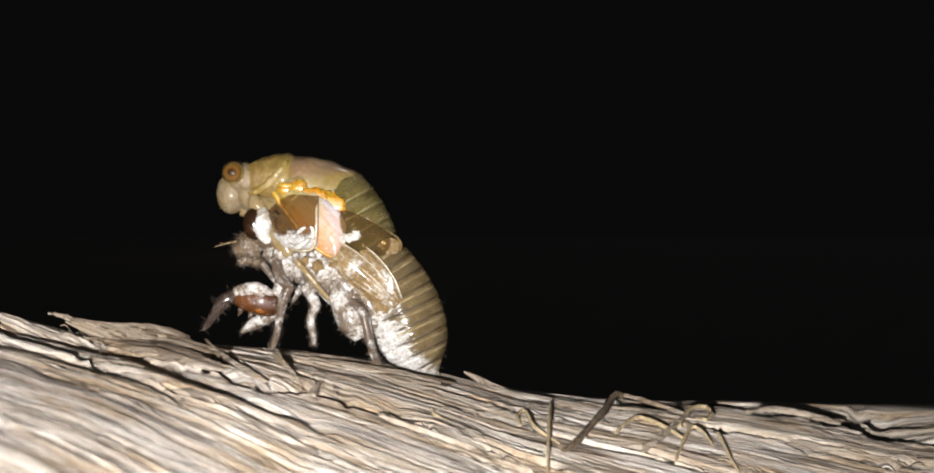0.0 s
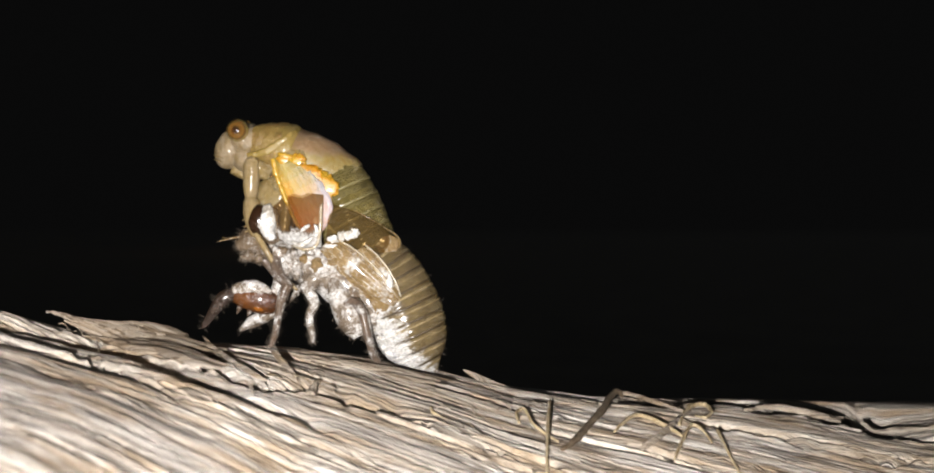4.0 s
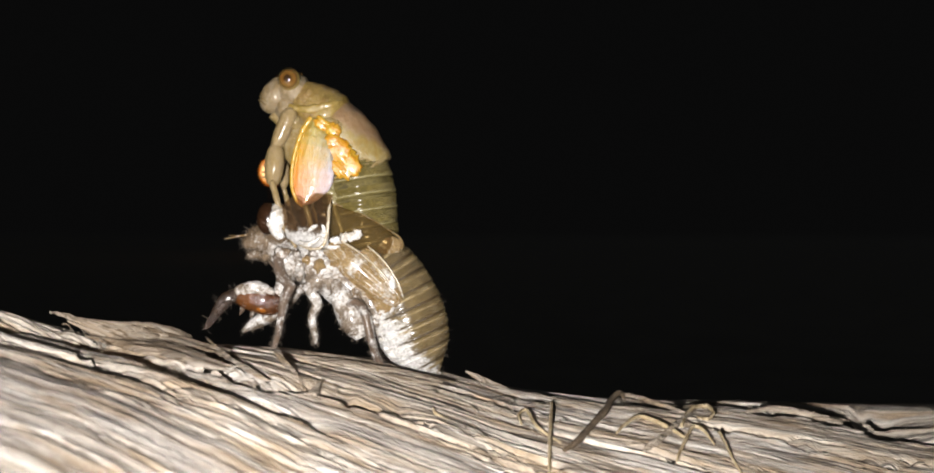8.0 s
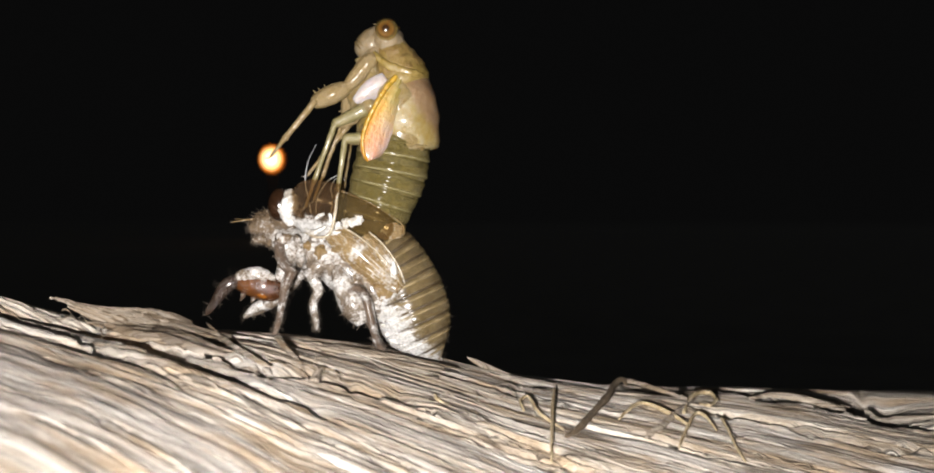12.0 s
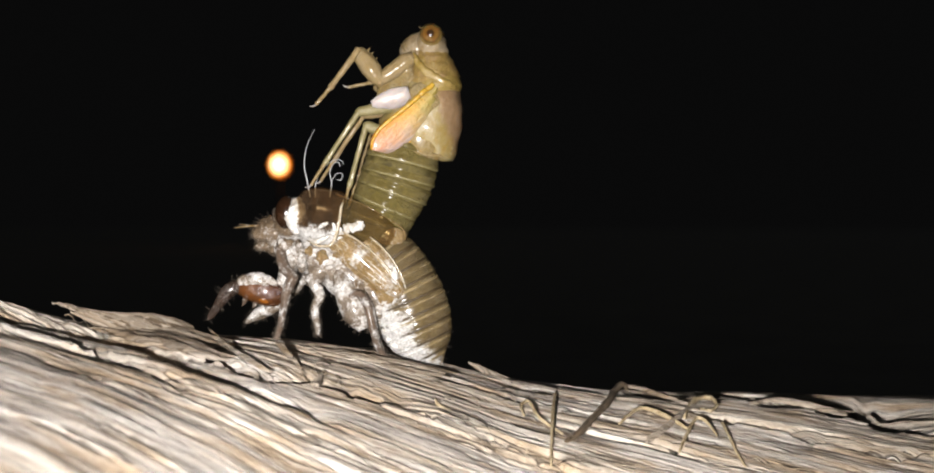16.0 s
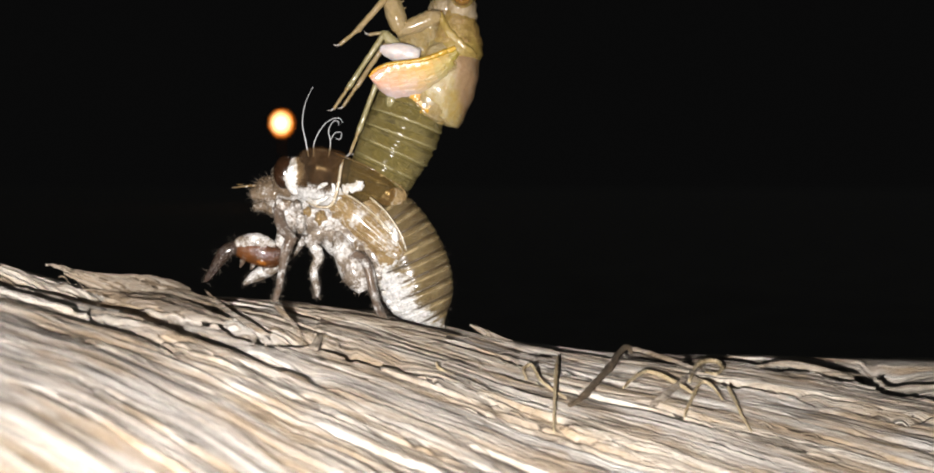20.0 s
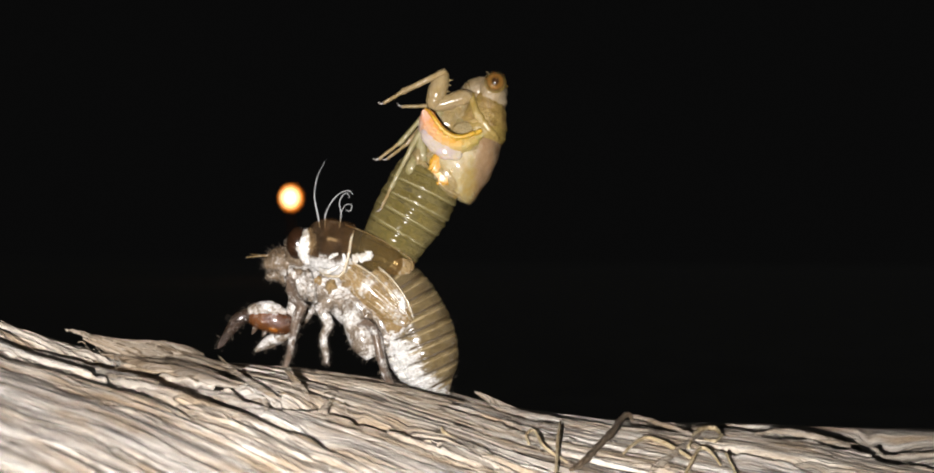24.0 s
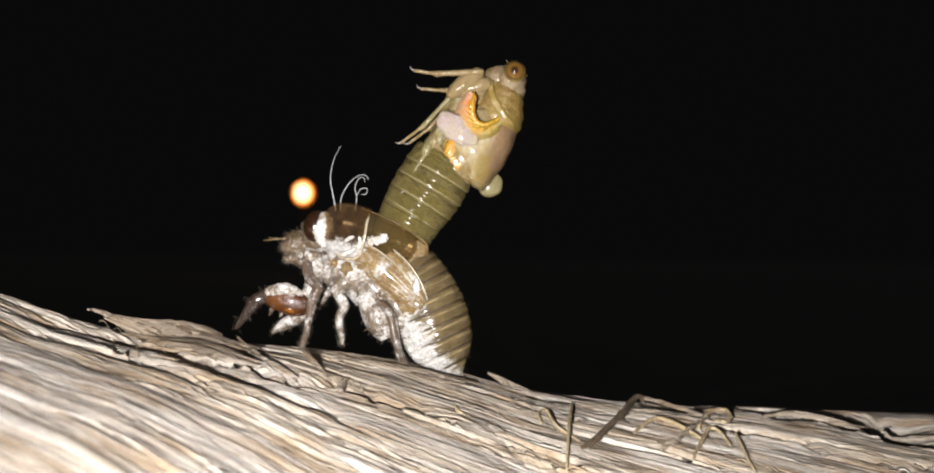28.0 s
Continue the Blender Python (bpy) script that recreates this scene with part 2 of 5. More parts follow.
SKIN_BACK = back_material()
SKIN_PALE = organic("pale_skin", (0.165, 0.105, 0.026), (0.255, 0.18, 0.065), 1100, 0.34, 0.1, 0.5, 0.8, mottle=(0.25, 0.195, 0.10), wrinkle=0.0003)
SKIN_SHIELD = organic("shield_skin", (0.13, 0.075, 0.02), (0.23, 0.145, 0.045), 1000, 0.34, 0.1, 0.4, 0.6, mottle=(0.24, 0.165, 0.045), wrinkle=0.0003)
SKIN_YELLOW = organic("yellow_collar", (0.19, 0.125, 0.022), (0.245, 0.175, 0.055), 1200, 0.35, 0.1, 0.4, 0.4, wrinkle=0.0002)
SKIN_ABDOMEN = organic("olive_skin", (0.115, 0.085, 0.016), (0.19, 0.145, 0.04), 1100, 0.42, 0.0, 0.16, 1.0, mottle=(0.105, 0.083, 0.022), wrinkle=0.0004)
SKIN_BAND = organic("dark_olive_band", (0.016, 0.012, 0.004), (0.10, 0.078, 0.024), 3600, 0.55, 0.0, 0.0, 0.6, mottle=(0.12, 0.095, 0.03), spec=0.2)
SKIN_RIM = organic("pale_rim", (0.14, 0.115, 0.04), (0.23, 0.195, 0.09), 1700, 0.3, 0.0, 0.4, 0.6, wrinkle=0.0002)
SKIN_LEG = organic("leg_skin", (0.17, 0.11, 0.034), (0.265, 0.19, 0.08), 1300, 0.42, 0.1, 0.2, 0.7, mottle=(0.235, 0.17, 0.085), wrinkle=0.0003)
SKIN_LEG_GREEN = organic("greenish_leg_skin", (0.15, 0.13, 0.05), (0.21, 0.175, 0.08), 1300, 0.36, 0.1, 0.35, 0.5, wrinkle=0.0002)
FACE = organic("face_skin", (0.165, 0.112, 0.048), (0.245, 0.185, 0.105), 1000, 0.38, 0.1, 0.3, 0.5, mottle=(0.235, 0.185, 0.12), wrinkle=0.00028)
EYE = organic("amber_eye", (0.209, 0.116, 0.029), (0.278, 0.174, 0.052), 700, 0.12, 0.3, 0.9, 0.05)
def eye_material():
    """An insect's eye from the side: dark middle, brown ring, amber, pale yellow edge."""
    m, nt, b = nodes_of("amber_eye_rings")
    tc = nt.nodes.new("ShaderNodeTexCoord").outputs["Object"]
    flat = nt.nodes.new("ShaderNodeVectorMath")
    flat.operation = "MULTIPLY"
    flat.inputs[1].default_value = (1 / (17 * UNIT), 0, 1 / (17 * UNIT))
    link(nt, tc, flat.inputs[0])
    ln = nt.nodes.new("ShaderNodeVectorMath")
    ln.operation = "LENGTH"
    link(nt, flat.outputs[0], ln.inputs[0])
    f = math_node(nt, "ADD", ln.outputs["Value"], math_node(nt, "MULTIPLY", math_node(nt, "SUBTRACT", noise_node(nt, tc, 2500, 4), 0.5), 0.12))
    col = ramp(nt, f, [(0.0, (0.022, 0.01, 0.004)), (0.30, (0.035, 0.016, 0.006)), (0.44, (0.10, 0.048, 0.01)), (0.70, (0.14, 0.07, 0.016)), (0.82, (0.075, 0.04, 0.012)), (0.95, (0.17, 0.11, 0.035))])
    link(nt, col, b.inputs["Base Color"])
    b.inputs["Roughness"].default_value = 0.12
    b.inputs["Coat Weight"].default_value = 1.0
    b.inputs["Coat Roughness"].default_value = 0.05
    b.inputs["Subsurface Weight"].default_value = 0.15
    b.inputs["Subsurface Scale"].default_value = 0.0004
    return m


EYE_RINGS = eye_material()
EYE_RING = organic("eye_rim", (0.19, 0.125, 0.035), (0.23, 0.165, 0.055), 900, 0.2, 0.3, 0.7, 0.1)
PUPIL = organic("dark_pupil", (0.03, 0.015, 0.008), (0.05, 0.025, 0.01), 900, 0.1, 0.0, 1.0, 0.02)
WING_ORANGE = organic("orange_wing", (0.38, 0.16, 0.006), (0.43, 0.23, 0.018), 900, 0.35, 0.4, 0.3, 0.35)
WING_PALE = organic("pearly_wing", (0.360, 0.319, 0.319), (0.418, 0.360, 0.325), 800, 0.38, 0.4, 0.3, 0.4)
WING_FOLD = organic("pink_membrane", (0.33, 0.25, 0.22), (0.40, 0.33, 0.33), 900, 0.34, 0.35, 0.5, 0.7, mottle=(0.36, 0.30, 0.20), wrinkle=0.0003)
WING_CORD = organic("yellow_wing_cord", (0.36, 0.19, 0.010), (0.43, 0.27, 0.03), 1200, 0.35, 0.35, 0.35, 0.4)
def wing_material(name, root, mid, edge, along):
    """Soft wing: one colour at the front edge, paling towards the hind edge, streaked along its length."""
    m, nt, b = nodes_of(name)
    tc = nt.nodes.new("ShaderNodeTexCoord").outputs["Object"]
    sep = nt.nodes.new("ShaderNodeSeparateXYZ")
    link(nt, tc, sep.inputs[0])
    mp = nt.nodes.new("ShaderNodeMapping")
    mp.inputs["Scale"].default_value = (0.16, 1, 1)
    run = nt.nodes.new("ShaderNodeVectorMath")
    run.inputs[1].default_value = (along, 0, 0)
    link(nt, tc, run.inputs[0])
    tc = run.outputs[0]
    link(nt, tc, mp.inputs["Vector"])
    streak = noise_node(nt, mp.outputs["Vector"], 1900, 5, 0.65, 0.2)
    n = noise_node(nt, tc, 520, 5, 0.6, 0.5)
    f = math_node(nt, "ADD", math_node(nt, "MULTIPLY", sep.outputs["Z"], 190.0), math_node(nt, "MULTIPLY", math_node(nt, "SUBTRACT", n, 0.3), 0.7))
    f = math_node(nt, "ADD", f, math_node(nt, "MULTIPLY", math_node(nt, "SUBTRACT", streak, 0.5), 0.6))
    col = ramp(nt, f, [(0.0, root), (0.34, mid), (0.8, edge)])
    col = mix(nt, 0.2, col, ramp(nt, streak, [(0.36, (0.6, 0.48, 0.36)), (0.58, (1, 1, 1))]), "MULTIPLY")
    link(nt, col, b.inputs["Base Color"])
    b.inputs["Roughness"].default_value = 0.3
    b.inputs["Subsurface Weight"].default_value = 0.3
    b.inputs["Subsurface Radius"].default_value = (1.0, 0.6, 0.4)
    b.inputs["Subsurface Scale"].default_value = 0.0006
    b.inputs["Coat Weight"].default_value = 0.6
    b.inputs["Coat Roughness"].default_value = 0.12
    bump(nt, b, math_node(nt, "ADD", math_node(nt, "MULTIPLY", streak, 1.4), noise_node(nt, tc, 2600, 4, 0.65)), 0.6, 0.0003)
    return m


def blend(a, c, f):
    return tuple(x + (y - x) * f for x, y in zip(a, c))


WING_TINTS = (((0.22, 0.155, 0.025), (0.24, 0.185, 0.035), (0.24, 0.19, 0.06)),
              ((0.40, 0.23, 0.012), (0.34, 0.25, 0.07), (0.25, 0.26, 0.23)),
              ((0.50, 0.22, 0.012), (0.45, 0.28, 0.11), (0.36, 0.33, 0.35)),
              ((0.53, 0.19, 0.025), (0.49, 0.29, 0.18), (0.44, 0.37, 0.39)),
              ((0.52, 0.21, 0.095), (0.50, 0.35, 0.30), (0.46, 0.40, 0.42)))
WING_SKINS = []
for step in range(10):
    place = step / 9 * 4
    low = min(int(place), 3)
    WING_SKINS.append(wing_material("wing_skin", *[blend(p, q, place - low) for p, q in zip(WING_TINTS[low], WING_TINTS[low + 1])], step * 14.8 * UNIT))
SHELL = organic("shell_skin", (0.075, 0.05, 0.028), (0.19, 0.135, 0.085), 1400, 0.16, 0.0, 0.8, 0.7, powder=0.42, powder_scale=1000, wrinkle=0.0002)
SHELL_WHITE = organic("powdered_shell", (0.09, 0.065, 0.045), (0.22, 0.17, 0.12), 1400, 0.25, 0.0, 0.5, 1.0, powder=0.57, powder_scale=1100, wrinkle=0.00012)
SHELL_ABDOMEN = organic("shell_abdomen", (0.06, 0.036, 0.012), (0.22, 0.16, 0.07), 1500, 0.3, 0.1, 0.4, 1.2, powder=0.39, powder_scale=760, gate=(-0.0115, -0.0068, 1.98), mottle=(0.12, 0.085, 0.035), wrinkle=0.0002)
SHELL_RING = organic("shell_ring", (0.028, 0.018, 0.007), (0.085, 0.056, 0.024), 1600, 0.35, 0.0, 0.3, 0.8, powder=0.08, powder_scale=1000, gate=(-0.0115, -0.0068, 1.98))
SHELL_BAND = organic("shell_pale_band", (0.12, 0.08, 0.03), (0.32, 0.24, 0.12), 1900, 0.3, 0.0, 0.3, 1.0, powder=0.3, powder_scale=1000, gate=(-0.0115, -0.0068, 1.98))
SHELL_CLEAR = organic("clear_shell", (0.055, 0.036, 0.012), (0.13, 0.095, 0.04), 1000, 0.36, 0.0, 0.15, 0.9, clear=0.74, wrinkle=0.0003, tint=(0.95, 0.87, 0.70))
SHELL_AMBER = organic("amber_shell", (0.07, 0.04, 0.018), (0.21, 0.13, 0.07), 1100, 0.34, 0.0, 0.25, 1.2, powder=0.40, clear=0.76, powder_scale=1300, gate=(0.0, -0.022, 1.5), mottle=(0.055, 0.033, 0.017), wrinkle=0.0003, tint=(0.93, 0.85, 0.72))
SHELL_CREAM = organic("cream_shell", (0.26, 0.20, 0.12), (0.42, 0.35, 0.24), 1500, 0.2, 0.1, 0.6, 0.8, powder=0.35, powder_scale=1200)
SHELL_PAD = organic("wing_case", (0.15, 0.085, 0.025), (0.36, 0.245, 0.11), 1200, 0.26, 0.1, 0.5, 1.2, powder=0.40, clear=0.1, powder_scale=900, wrinkle=0.0002)
SHELL_LEG = organic("brown_leg_shell", (0.05, 0.03, 0.018), (0.15, 0.10, 0.065), 1600, 0.45, 0.0, 0.15, 1.0, powder=0.43, powder_scale=2400, wrinkle=0.0002)
SHELL_CLAW = organic("claw_shell", (0.03, 0.011, 0.005), (0.12, 0.043, 0.012), 1000, 0.2, 0.0, 0.6, 0.8, powder=0.36, powder_scale=1200)
SHELL_TAIL = organic("caked_powder", (0.30, 0.26, 0.2), (0.5, 0.46, 0.4), 1300, 0.4, 0.0, 0.1, 1.0, powder=0.65, powder_scale=1100, wrinkle=0.00012)
CLAW_DARK = organic("dark_claw", (0.012, 0.007, 0.004), (0.05, 0.03, 0.02), 1500, 0.25, 0.0, 0.6, 0.8, powder=0.25, powder_scale=1800, wrinkle=0.0002)
SHELL_EYE = organic("empty_eye", (0.012, 0.006, 0.003), (0.035, 0.015, 0.007), 600, 0.07, 0.0, 1.0, 0.1)
AMBER_SPOT = organic("amber_spot", (0.16, 0.05, 0.008), (0.25, 0.09, 0.015), 900, 0.1, 0.3, 0.9, 0.1)
HAIR = organic("bristle", (0.07, 0.05, 0.035), (0.2, 0.16, 0.12), 2000, 0.5, 0, 0, 0.1)
THREAD = organic("white_thread", (0.35, 0.35, 0.35), (0.55, 0.55, 0.55), 2000, 0.4, 0, 0.2, 0.2)


# ---- mesh helpers ----
def part(name, bm, material, parent=None, label="", m=None, smooth=True):
    me = bpy.data.meshes.new(name)
    bm.normal_update()
    bm.to_mesh(me)
    bm.free()
    if smooth:
        me.shade_smooth()
    me.materials.append(material)
    ob = new(name, me)
    if parent is not None:
        ob.parent = parent
    if m is not None:
        ob.matrix_basis = m
    if label:
        tagged(ob, label)
    return ob


def curve_through(points, k=6):
    """Catmull-Rom points through the given tuples."""
    p = [np.array(q, float) for q in points]
    p = [2 * p[0] - p[1]] + p + [2 * p[-1] - p[-2]]
    out = []
    for i in range(1, len(p) - 2):
        for j in range(k):
            t = j / k
            a, b, c, d = p[i - 1], p[i], p[i + 1], p[i + 2]
            out.append(0.5 * (2 * b + (c - a) * t + (2 * a - 5 * b + 4 * c - d) * t * t + (3 * b - a - 3 * c + d) * t ** 3))
    out.append(p[-2])
    return out


def tube(rows, n=14, k=5, rough=0.0, freq=0.2, caps=True, bm=None):
    """A closed tube through rows of (x, y, z, radius in the plan, radius across), in plan units."""
    pts = curve_through(rows, k) if k > 1 else [np.array(r, float) for r in rows]
    bm = bm or bmesh.new()
    rings = []
    for i, r in enumerate(pts):
        c = Vector(r[:3])
        t = Vector(pts[min(i + 1, len(pts) - 1)][:3]) - Vector(pts[max(i - 1, 0)][:3])
        t.normalize()
        side = Vector((0, 1, 0)) - t * t.y
        if side.length < 0.05:
            side = Vector((1, 0, 0)) - t * t.x
        side.normalize()
        up = side.cross(t)
        ring = []
        for j in range(n):
            a = 2 * math.pi * j / n
            v = c + up * (max(r[3], 0.05) * math.cos(a)) + side * (max(r[4], 0.05) * math.sin(a))
            if rough:
                v += (v - c).normalized() * rough * noise.noise(v * freq)
            ring.append(bm.verts.new(v * UNIT))
        rings.append(ring)
    for a, b in zip(rings, rings[1:]):
        for j in range(n):
            bm.faces.new((a[j], a[(j + 1) % n], b[(j + 1) % n], b[j]))
    if caps:
        bm.faces.new(rings[0][::-1])
        bm.faces.new(rings[-1])
    return bm


def limb(points, radii, n=10, k=5, rough=0.0, bm=None):
    rows = [(*p, r, r) for p, r in zip(points, radii)]
    return tube(rows, n, k, rough, 0.35, True, bm)


def ball(c, r, n=18, rough=0.0, freq=0.15, bm=None, m=4):
    """An ellipsoid with soft lumps, in plan units."""
    bm = bm or bmesh.new()
    made = bmesh.ops.create_uvsphere(bm, u_segments=n + 6, v_segments=n, radius=1)["verts"]
    for v in made:
        q = Vector((v.co.x * r[0], v.co.y * r[1], v.co.z * r[2]))
        if rough:
            q *= 1 + rough * noise.noise((q + Vector(c)) * freq)
        v.co = (q + Vector(c)) * UNIT
    return bm


def blade(length, width, thick, bow=0.0, n=12, w=8, crumple=0.0, seed=0.0, even=False):
    """A leaf-shaped plate along x with real thickness; width(u) gives the half-widths below and above the axis."""
    bm = bmesh.new()
    front, back = [], []
    for i in range(n + 1):
        u = i / n
        lo, hi = width(u)
        fr, br = [], []
        for j in range(w + 1):
            f = j / w
            z = -lo + (lo + hi) * f
            y = -bow * math.sin(math.pi * f) * (1.0 if even else 0.4 + 0.6 * math.sin(math.pi * min(1, u + 0.15)))
            y += crumple * noise.noise(Vector((u * 5 + seed, f * 6, seed))) + 0.5 * crumple * noise.noise(Vector((u * 12 + seed, f * 12, seed + 4)))
            e = thick * (0.25 + math.sin(math.pi * min(max(f, 0.04), 0.96))) * (1.0 if even else min(1.0, 0.1 + u / 0.25, 0.1 + (1 - u) / 0.25))
            fr.append(bm.verts.new(Vector((u * length, y - e / 2, z)) * UNIT))
            br.append(bm.verts.new(Vector((u * length, y + e / 2, z)) * UNIT))
        front.append(fr)
        back.append(br)
    for i in range(n):
        for j in range(w):
            bm.faces.new((front[i][j], front[i + 1][j], front[i + 1][j + 1], front[i][j + 1]))
            bm.faces.new((back[i][j], back[i][j + 1], back[i + 1][j + 1], back[i + 1][j]))
        bm.faces.new((front[i][0], back[i][0], back[i + 1][0], front[i + 1][0]))
        bm.faces.new((front[i][w], front[i + 1][w], back[i + 1][w], back[i][w]))
    for j in range(0 if even else w):
        bm.faces.new((front[0][j], front[0][j + 1], back[0][j + 1], back[0][j]))
        bm.faces.new((front[n][j], back[n][j], back[n][j + 1], front[n][j + 1]))
    return bm


def sheet(lower, upper, bulge, thick=1.6, n=16, w=12, side=-1):
    """A curved wall between two plan curves, bulging sideways; side -1 faces the lens, +1 is its mirror."""
    a, b = curve_through(lower, 8), curve_through(upper, 8)

    def at(c, u):
        x = u * (len(c) - 1)
        i = min(int(x), len(c) - 2)
        return c[i] * (1 - x + i) + c[i + 1] * (x - i)

    bm = bmesh.new()
    faces = []
    for skin in (0, 1):
        grid = []
        for i in range(n + 1):
            u = i / n
            p, q = at(a, u), at(b, u)
            row = []
            for j in range(w + 1):
                f = j / w
                c = p * (1 - f) + q * f
                y = c[2] + bulge * math.sin(math.pi * (0.12 + 0.62 * f)) + 1.2 * noise.noise(Vector((c[0], c[1], 3)) * 0.05)
                row.append(bm.verts.new(Vector(spot(c[0], c[1], side * (y - skin * thick) if side < 0 else y - skin * thick)) * UNIT))
            grid.append(row)
        faces.append(grid)
    f0, f1 = faces
    for i in range(n):
        for j in range(w):
            bm.faces.new((f0[i][j], f0[i + 1][j], f0[i + 1][j + 1], f0[i][j + 1]))
            bm.faces.new((f1[i][j], f1[i][j + 1], f1[i + 1][j + 1], f1[i + 1][j]))
    edge = [(i, 0) for i in range(n)] + [(n, j) for j in range(w)] + [(i, w) for i in range(n, 0, -1)] + [(0, j) for j in range(w, 0, -1)]
    for (i, j), (i2, j2) in zip(edge, edge[1:] + edge[:1]):
        bm.faces.new((f0[i][j], f1[i][j], f1[i2][j2], f0[i2][j2]))
    bmesh.ops.recalc_face_normals(bm, faces=bm.faces)
    return bm


def bristles(ob, count, length, seed, lean=(0, 0, 0), keep=None):
    """Short hairs standing on a mesh."""
    rnd = random.Random(seed)
    vs = [(v.co.copy(), v.normal.copy()) for v in ob.data.vertices]
    if keep:
        vs = [p for p in vs if keep(p[0] / UNIT)]
    bm = bmesh.new()
    for _ in range(count):
        c, nrm = rnd.choice(vs)
        d = (nrm + Vector((rnd.uniform(-.6, .6), rnd.uniform(-.6, .6), rnd.uniform(-.6, .6))) + Vector(lean)).normalized()
        h = length * rnd.uniform(0.4, 1.2) * UNIT
        s = d.orthogonal().normalized() * 0.26 * UNIT
        q = d.cross(s)
        jit = Vector((rnd.uniform(-3, 3), rnd.uniform(-1, 1), rnd.uniform(-3, 3))) * UNIT * 0.4
        a = [bm.verts.new(c + jit + s * math.cos(k * 2.1) + q * math.sin(k * 2.1)) for k in range(3)]
        bend = s * rnd.uniform(-3, 3)
        mid = [bm.verts.new(c + jit + d * h * 0.55 + bend * 0.4 + (s * math.cos(k * 2.1) + q * math.sin(k * 2.1)) * 0.6) for k in range(3)]
        t = bm.verts.new(c + jit + d * h + bend)
        for k in range(3):
            bm.faces.new((a[k], a[(k + 1) % 3], mid[(k + 1) % 3], mid[k]))
            bm.faces.new((mid[k], mid[(k + 1) % 3], t))
    hair = part("bristle", bm, HAIR, ob)
    tagged(hair, kind="stuff")
    return hair


def thing(name, label, category, m, group=""):
    e = new(name)
    e.empty_display_size = 0.002
    e.matrix_basis = m
    return tagged(e, label, category, group)


def spot(a, b, dy=0.0):
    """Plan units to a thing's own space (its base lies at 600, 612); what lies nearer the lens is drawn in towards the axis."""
    k = 1 + dy * UNIT * 1000 / DEPTH
    return (184 + (a - 784) * k, dy, 215 - (b - 397) * k)


def spots(*rows):
    return [spot(*r) for r in rows]


BASE = pose((600 - 784) * UNIT, DEPTH * MM, LIFT + (397 - 612) * UNIT)

# ---- the log ----
YAW = radians(12)
ARCH = 0.0003     # the grain bows: mm across for each square mm along
CREST_X = (-140, -95, -57, -50, -43, -32, -24, -13, 5, 16, 35, 57, 90, 140)
CREST_Z = (0.6, -5.4, -11.1, -12.0, -12.9, -13.2, -13.6, -15.0, -18.8, -20.1, -20.5, -20.7, -21.1, -22)


def lattice(ix, iy, seed):
    h = np.sin(ix * 127.1 + iy * 311.7 + seed * 74.7) * 43758.5453
    return h - np.floor(h)


def grain_noise(x, y, seed):
    ix, iy = np.floor(x), np.floor(y)
    fx, fy = x - ix, y - iy
    fx, fy = fx * fx * (3 - 2 * fx), fy * fy * (3 - 2 * fy)
    a, b = lattice(ix, iy, seed), lattice(ix + 1, iy, seed)
    c, d = lattice(ix, iy + 1, seed), lattice(ix + 1, iy + 1, seed)
    return (a * (1 - fx) + b * fx) * (1 - fy) + (c * (1 - fx) + d * fx) * fy - 0.5


def crest_line(x):
    """Depth of the crest: the thick end of the log lies nearer to the lens."""
    return np.interp(x, (-200, -60, -45, -28, -8, 18, 46, 200), (76, 117, 121.5, 127.5, 133, 137, 145, 189))


def log_base(x, y):
    """Height of the log's top in mm against the lens, without the grain."""
    far = crest_line(x)
    d = far - y
    z = np.interp(x * DEPTH / far, CREST_X, CREST_Z) * far / DEPTH
    k = np.interp(x, (-60, -30, 0, 30), (1 / 420, 1 / 260, 1 / 170, 1 / 130))
    slope = np.interp(x, (-60, -35, -16, 0, 20), (0.0, 0.0, 0.07, 0.03, 0.0))
    front = z - slope * d - k * d * d
    back = z - d * d / 70
    return np.where(d > 0, front, back)


def log_slab(s, w):
    """The raised slab of wood at the thick end."""
    edge = w - (-1.0 + 0.8 * np.sin(s * 0.09))
    rise = 1 / (1 + np.exp((edge + 5.5) * 2.2)) * np.clip((-42 - s) / 14, 0, 1) * 2.4
    return rise


def jag(s, step, size, seed):
    """Angular wander of a crack along the grain."""
    rnd = np.random.default_rng(seed)
    knots = np.cumsum(rnd.uniform(0.3, 1.7, int(420 / step) + 4) * step) - 210
    return np.interp(s, knots, rnd.uniform(-size, size, len(knots)))


def grain_across(s, w):
    """Distance across the grain; the grain bows round the long cracks."""
    v = w - ARCH * s * s
    num, den = 0.0 * v, 0.0 * v + 2.5
    for ps, pw, wide, deep, lip in GASHES:
        track = np.interp(s, ps, pw) - ARCH * s * s
        fade = np.clip((s - ps[0] + 12) / 14, 0, 1) * np.clip((ps[-1] + 12 - s) / 14, 0, 1) * min(1.0, wide)
        k = fade * np.exp(-np.abs(v - track) / 5.0)
        num += k * (track - float(np.mean(pw - ARCH * ps * ps)))
        den += k
    return v - num / den


def thin_split(n, amount, sharp=7.0):
    """Narrow splits where a noise crosses zero."""
    return -amount * np.clip(1 - sharp * np.abs(n), 0, 1) ** 1.4


